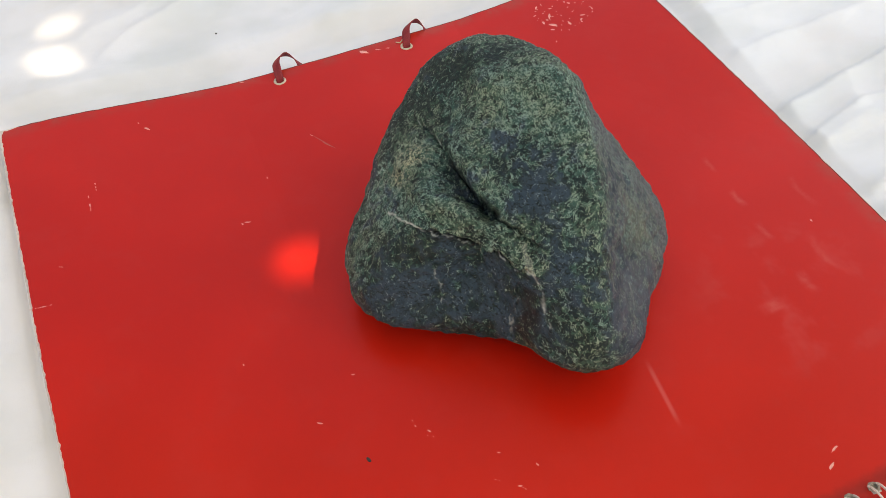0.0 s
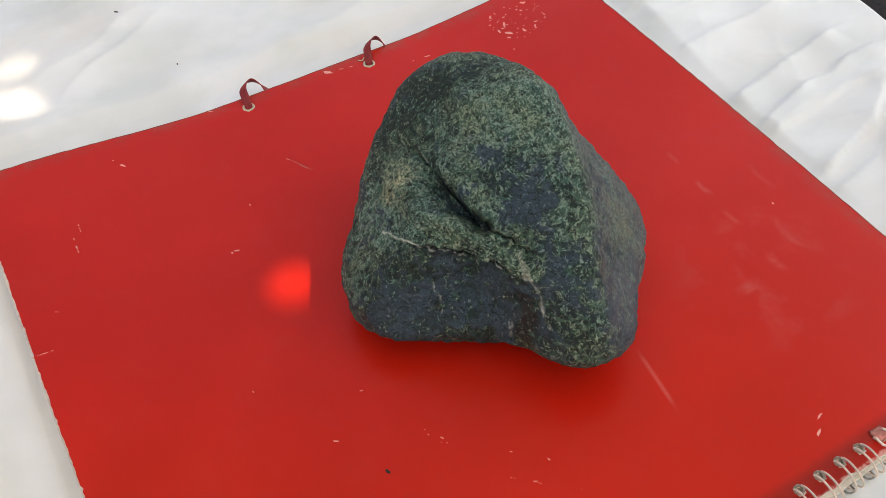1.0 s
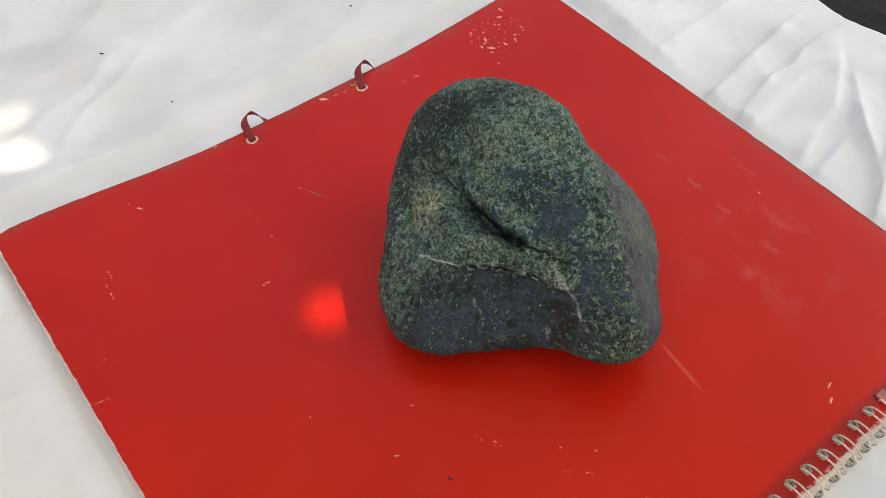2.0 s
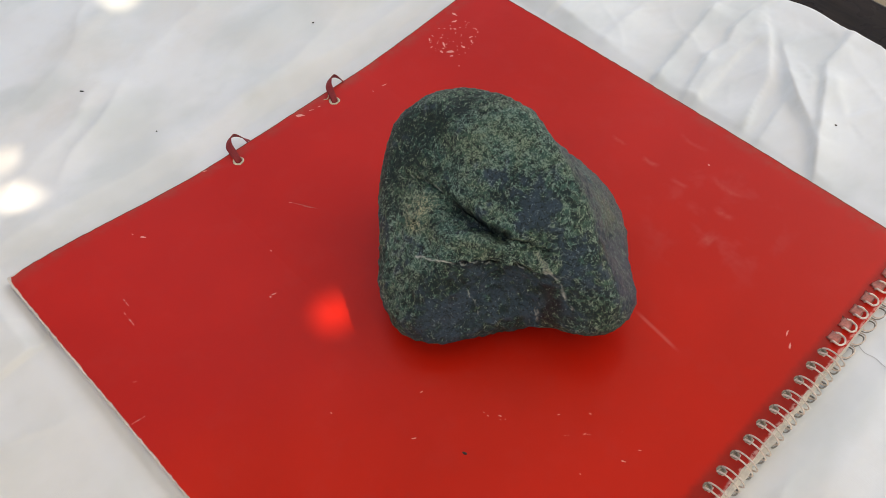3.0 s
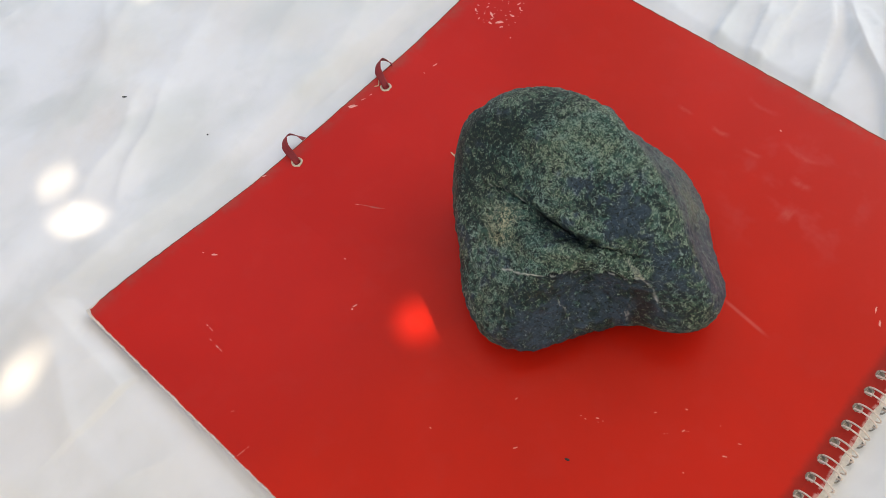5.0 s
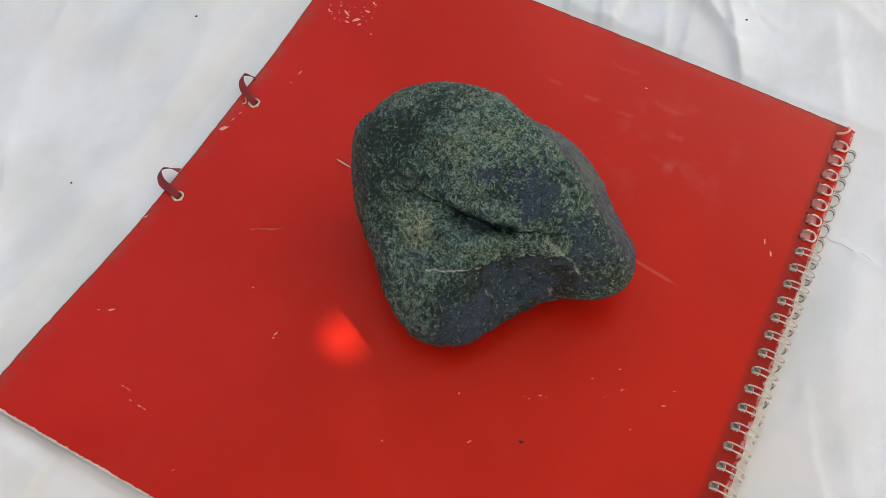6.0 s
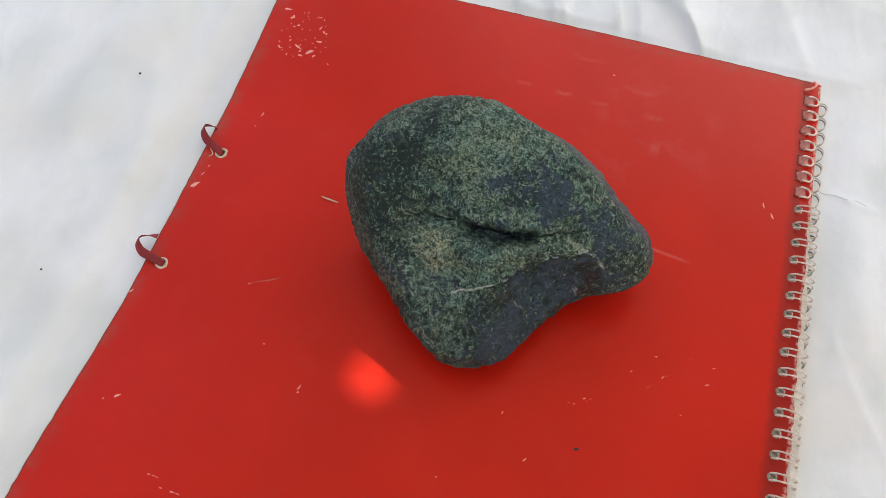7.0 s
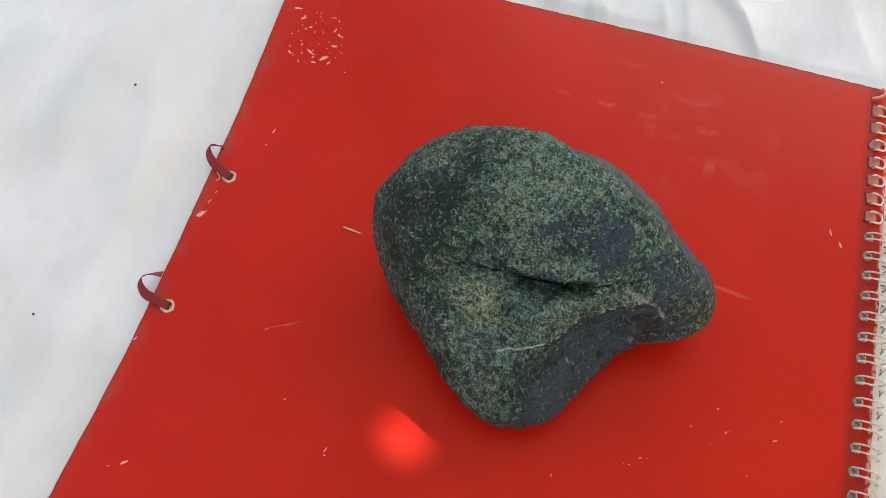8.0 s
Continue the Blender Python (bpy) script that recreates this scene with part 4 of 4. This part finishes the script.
def build_stone():
    bm = bmesh.new()
    bmesh.ops.create_icosphere(bm, subdivisions=7, radius=1.0)
    # a finer mesh along the cracks
    bm.verts.ensure_lookup_table()
    D = np.array([v.co for v in bm.verts])
    P = stone_point(D)
    near = np.min([line_gap(P, on_stone(k)) for k in (CRACK, BRANCH, LEDGE, SEAM, VEIN, SPLIT, NOTCH)], axis=0) < 0.0042
    bmesh.ops.subdivide_edges(bm, edges=[e for e in bm.edges if near[e.verts[0].index] and near[e.verts[1].index]], cuts=2, use_grid_fill=True)
    bmesh.ops.triangulate(bm, faces=[f for f in bm.faces if len(f.verts) > 3])
    me = bpy.data.meshes.new("river_stone")
    bm.to_mesh(me)
    bm.free()
    n = len(me.vertices)
    D = np.empty(n * 3)
    me.vertices.foreach_get("co", D)
    D = D.reshape(-1, 3)
    D /= np.linalg.norm(D, axis=1, keepdims=True)
    P = stone_point(D)
    wander = np.stack([rough_field(P + k, 150, 3) for k in (0.0, 3.0, 7.0)], -1) * 0.0015
    jitter = np.stack([rough_field(P + k, 600, 2) for k in (1.0, 5.0, 9.0)], -1) * 0.0003
    Q, P0 = P + wander, P.copy()
    lines = [on_stone(k) for k in (CRACK, BRANCH, LEDGE, SEAM, VEIN, SPLIT, NOTCH, HOLLOW, RECESS, CHIPPED)]
    crack, branch, ledge, seam, vein, split, notch = [line_gap(Q + jitter, k) for k in lines[:7]]
    # the crack and the ledge run in small steps
    kink = np.stack([rough_field(P + k, 330, 2) for k in (2.0, 6.0, 8.0)], -1) * 0.0011
    crack, ledge = line_gap(Q + kink + jitter, lines[0]), line_gap(Q + 0.7 * kink + jitter, lines[2])
    hollow, recess = line_gap(P, lines[7]), line_gap(P, lines[8])
    big, mid = rough_field(P, 55, 3), rough_field(P, 240, 3)
    facet = np.abs(rough_field(P + 5, 95, 2))
    ridge = np.abs(rough_field(P + 9, 175, 3))
    push = 0.0008 * big + 0.00050 * mid - 0.0016 * facet - 0.0011 * ridge + 0.0009
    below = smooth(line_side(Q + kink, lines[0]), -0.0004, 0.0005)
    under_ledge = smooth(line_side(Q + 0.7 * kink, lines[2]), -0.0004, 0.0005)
    # the crack is widest in its middle
    wide = 0.35 + 0.65 * np.exp(-((P[:, 0] - 0.024) / 0.020) ** 2)
    groove = np.exp(-(crack / (0.0006 + 0.0007 * wide)) ** 2)
    scarp = np.exp(-(ledge / 0.0009) ** 2)
    push -= 0.0058 * wide * groove + 0.0022 * np.exp(-(branch / 0.0012) ** 2) + 0.0028 * scarp + 0.0008 * np.exp(-(seam / 0.0007) ** 2)
    push -= 0.0010 * np.exp(-(split / 0.0007) ** 2) + 0.0018 * np.exp(-(notch / 0.0016) ** 2) + 0.0028 * np.exp(-(recess / 0.0060) ** 2)
    push -= 0.0026 * below * np.exp(-crack / 0.006) + 0.0032 * under_ledge * np.exp(-ledge / 0.008)
    push += 0.0012 * (1 - below) * np.exp(-crack / 0.004) + 0.0012 * (1 - under_ledge) * np.exp(-ledge / 0.004)
    slack = 0.0034 + 0.0030 * np.exp(-((P[:, 0] - 0.020) / 0.012) ** 2)
    push -= 0.0095 * np.exp(-(hollow / slack) ** 2)
    push += 0.0020 * np.exp(-(line_gap(P, on_stone(RIDGE)) / 0.0038) ** 2) * smooth(hollow, 0.0, 0.006)
    push += 0.0036 * blob(P, (-0.0013, -0.0142, 0.0662), 0.009) + 0.0014 * blob(P, (0.043, -0.0045, 0.0680), 0.006)
    P = P + D * push[:, None]
    P[:, 2] = 0.0016 * np.logaddexp(0, P[:, 2] / 0.0016)
    me.vertices.foreach_set("co", P.reshape(-1))
    me.polygons.foreach_set("use_smooth", [True] * len(me.polygons))
    Z = P + np.stack([rough_field(P + k, 75, 3) for k in (11.0, 13.0, 17.0)], -1) * 0.0075
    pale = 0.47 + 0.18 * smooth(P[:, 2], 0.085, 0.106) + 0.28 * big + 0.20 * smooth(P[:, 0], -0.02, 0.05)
    pale += 0.45 * blob(Z, (-0.0013, -0.0142, 0.0662), 0.012) + 0.14 * blob(Z, (0.008, -0.030, 0.050), 0.020) + 0.30 * blob(Z, (0.010, 0.026, 0.099), 0.024)
    pale += 0.25 * blob(Z, (0.044, 0.002, 0.071), 0.012)
    under_front = smooth(line_side(Q, on_stone(VEIN[:-1] + LEDGE)), -0.0010, 0.0012)
    front = smooth(0.5 * (Z[:, 0] + P[:, 0]) + 0.10 * (P[:, 1] + 0.03), 0.016, 0.040) * under_front * (1 - smooth(P[:, 0], 0.074, 0.080)) * (1 - smooth(P[:, 1], 0.02, 0.03))
    top = np.maximum.reduce([blob(Z, q, r) for q, r in (((0.036, 0.024, 0.084), 0.013), ((0.022, 0.022, 0.087), 0.009), ((0.050, 0.025, 0.079), 0.013))])
    nose = smooth(Z[:, 0], 0.066, 0.084) * (1 - smooth(P[:, 2], 0.066, 0.080))
    blue = 1.15 * top + 0.60 * front + 0.38 * nose + 0.50 * blob(Z, (0.026, -0.040, 0.034), 0.013) + 0.40 * blob(Z, (0.062, 0.024, 0.068), 0.016)
    blue = smooth(blue + 0.70 * big + 0.45 * mid + 0.2 * np.exp(-(hollow / 0.005) ** 2), 0.24, 0.95)
    # own dark patches, with shade put into the colour of hollow, recess and left
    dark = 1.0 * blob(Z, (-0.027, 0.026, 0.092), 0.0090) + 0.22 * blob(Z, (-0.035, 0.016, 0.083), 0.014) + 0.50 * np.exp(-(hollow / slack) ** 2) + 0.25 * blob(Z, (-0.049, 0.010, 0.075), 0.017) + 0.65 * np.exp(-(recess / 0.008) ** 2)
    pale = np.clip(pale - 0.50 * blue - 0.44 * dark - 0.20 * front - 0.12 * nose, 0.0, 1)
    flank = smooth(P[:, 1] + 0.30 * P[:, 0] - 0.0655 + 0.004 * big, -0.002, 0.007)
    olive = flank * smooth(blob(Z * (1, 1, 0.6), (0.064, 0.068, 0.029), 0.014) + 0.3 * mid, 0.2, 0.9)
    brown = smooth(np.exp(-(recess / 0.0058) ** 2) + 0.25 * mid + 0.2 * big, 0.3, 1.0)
    bright = smooth(0.0014 + 0.30 * np.clip(0.0625 - P[:, 2], 0, 0.005) + 0.0010 * mid - line_gap(Q + 2 * jitter, lines[9]), -0.0003, 0.0004)
    ragged = (1 + 0.6 * mid + 0.4 * big).clip(0.3, 2)
    # shade under the crack's lip and the ledge, painted in as a dark field
    cleft_shade = np.clip(below * np.exp(-(crack / (0.0045 * wide * ragged)) ** 2) * (P[:, 0] > 0.008) + under_ledge * np.exp(-(ledge / (0.0036 * ragged)) ** 2), 0, 1)
    warm = smooth(blob(Z, (-0.0013, -0.0142, 0.0662), 0.010), 0.20, 0.8)
    patchy = smooth(mid + 0.4 * big, -0.15, 0.30)
    rim = np.exp(-((ledge - 0.0016) / 0.0004) ** 2) * under_ledge * patchy
    threads = np.exp(-(line_gap(P0 + 0.7 * wander, lines[4]) / 0.00055) ** 2) + 0.55 * np.exp(-(line_gap(P0 + wander, lines[5]) / 0.0004) ** 2)
    threads += 0.80 * patchy * np.exp(-(line_gap(P0 + 0.6 * wander, on_stone(CRACK[:4])) / 0.00032) ** 2) * smooth(0.006 - P[:, 0], 0.0, 0.004)
    threads += 0.40 * np.exp(-((notch - 0.0009) / 0.0004) ** 2) * patchy + 0.75 * np.exp(-(line_gap(P0 + wander, lines[3]) / 0.0005) ** 2) * smooth(mid + 0.3 * big, -0.35, 0.15)
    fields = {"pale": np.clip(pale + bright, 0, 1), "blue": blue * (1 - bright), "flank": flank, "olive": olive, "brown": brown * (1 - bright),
              "cleft_shade": cleft_shade * (1 - bright), "warm": np.clip(warm + 0.6 * bright, 0, 1),
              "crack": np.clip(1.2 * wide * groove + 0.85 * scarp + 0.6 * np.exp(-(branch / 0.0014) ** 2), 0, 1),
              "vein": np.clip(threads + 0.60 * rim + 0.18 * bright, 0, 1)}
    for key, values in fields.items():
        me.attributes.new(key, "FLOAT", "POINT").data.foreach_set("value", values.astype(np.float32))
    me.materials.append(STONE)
    return tagged(new("river_stone", me), "dark green speckled river stone resting on the red album", "stone")


build_stone()

# ---- crumbs ----
def on_cloth(x, y):
    return CLOTH_Z + float(cloth_height(np.array([x]), np.array([y]))[0]) + 0.0002


for x, y, length, width, turn, label in ((-0.3035, -0.0890, 0.0042, 0.0014, 40, "dark crumb of lint on the white cloth"), (0.1000, 0.2720, 0.0020, 0.0014, 10, "tiny dark speck on the white cloth"),
                                         (-0.2360, -0.0685, 0.0015, 0.0012, 10, "tiny dark speck on the white cloth"), (-0.2445, 0.0820, 0.0018, 0.0013, 70, "tiny dark speck on the white cloth")):
    speck("lint", x, y, on_cloth(x, y), length, width, turn, LINT, label, "lint")
# a thin grey line on the cloth, built as a raised strand
cloth_line = [(0.2055, 0.1365), (0.2110, 0.1345), (0.2170, 0.1352), (0.2235, 0.1330), (0.2300, 0.1338), (0.2370, 0.1320)]
tagged(part("thread", tube(glide([(x, y, on_cloth(x, y)) for x, y in cloth_line], 4), 0.00014, 6), GREY_LINE), "thin grey line on the white cloth", "thread")
speck("crumb", 0.099, -0.077, 0.0004, 0.0030, 0.0016, 20, LINT, "dark crumb on the red cover", "crumb")
speck("straw", -0.0870, 0.0300, 0.0005, 0.0125, 0.0011, -5, STRAW, "short dry straw splinter on the red cover", "straw")
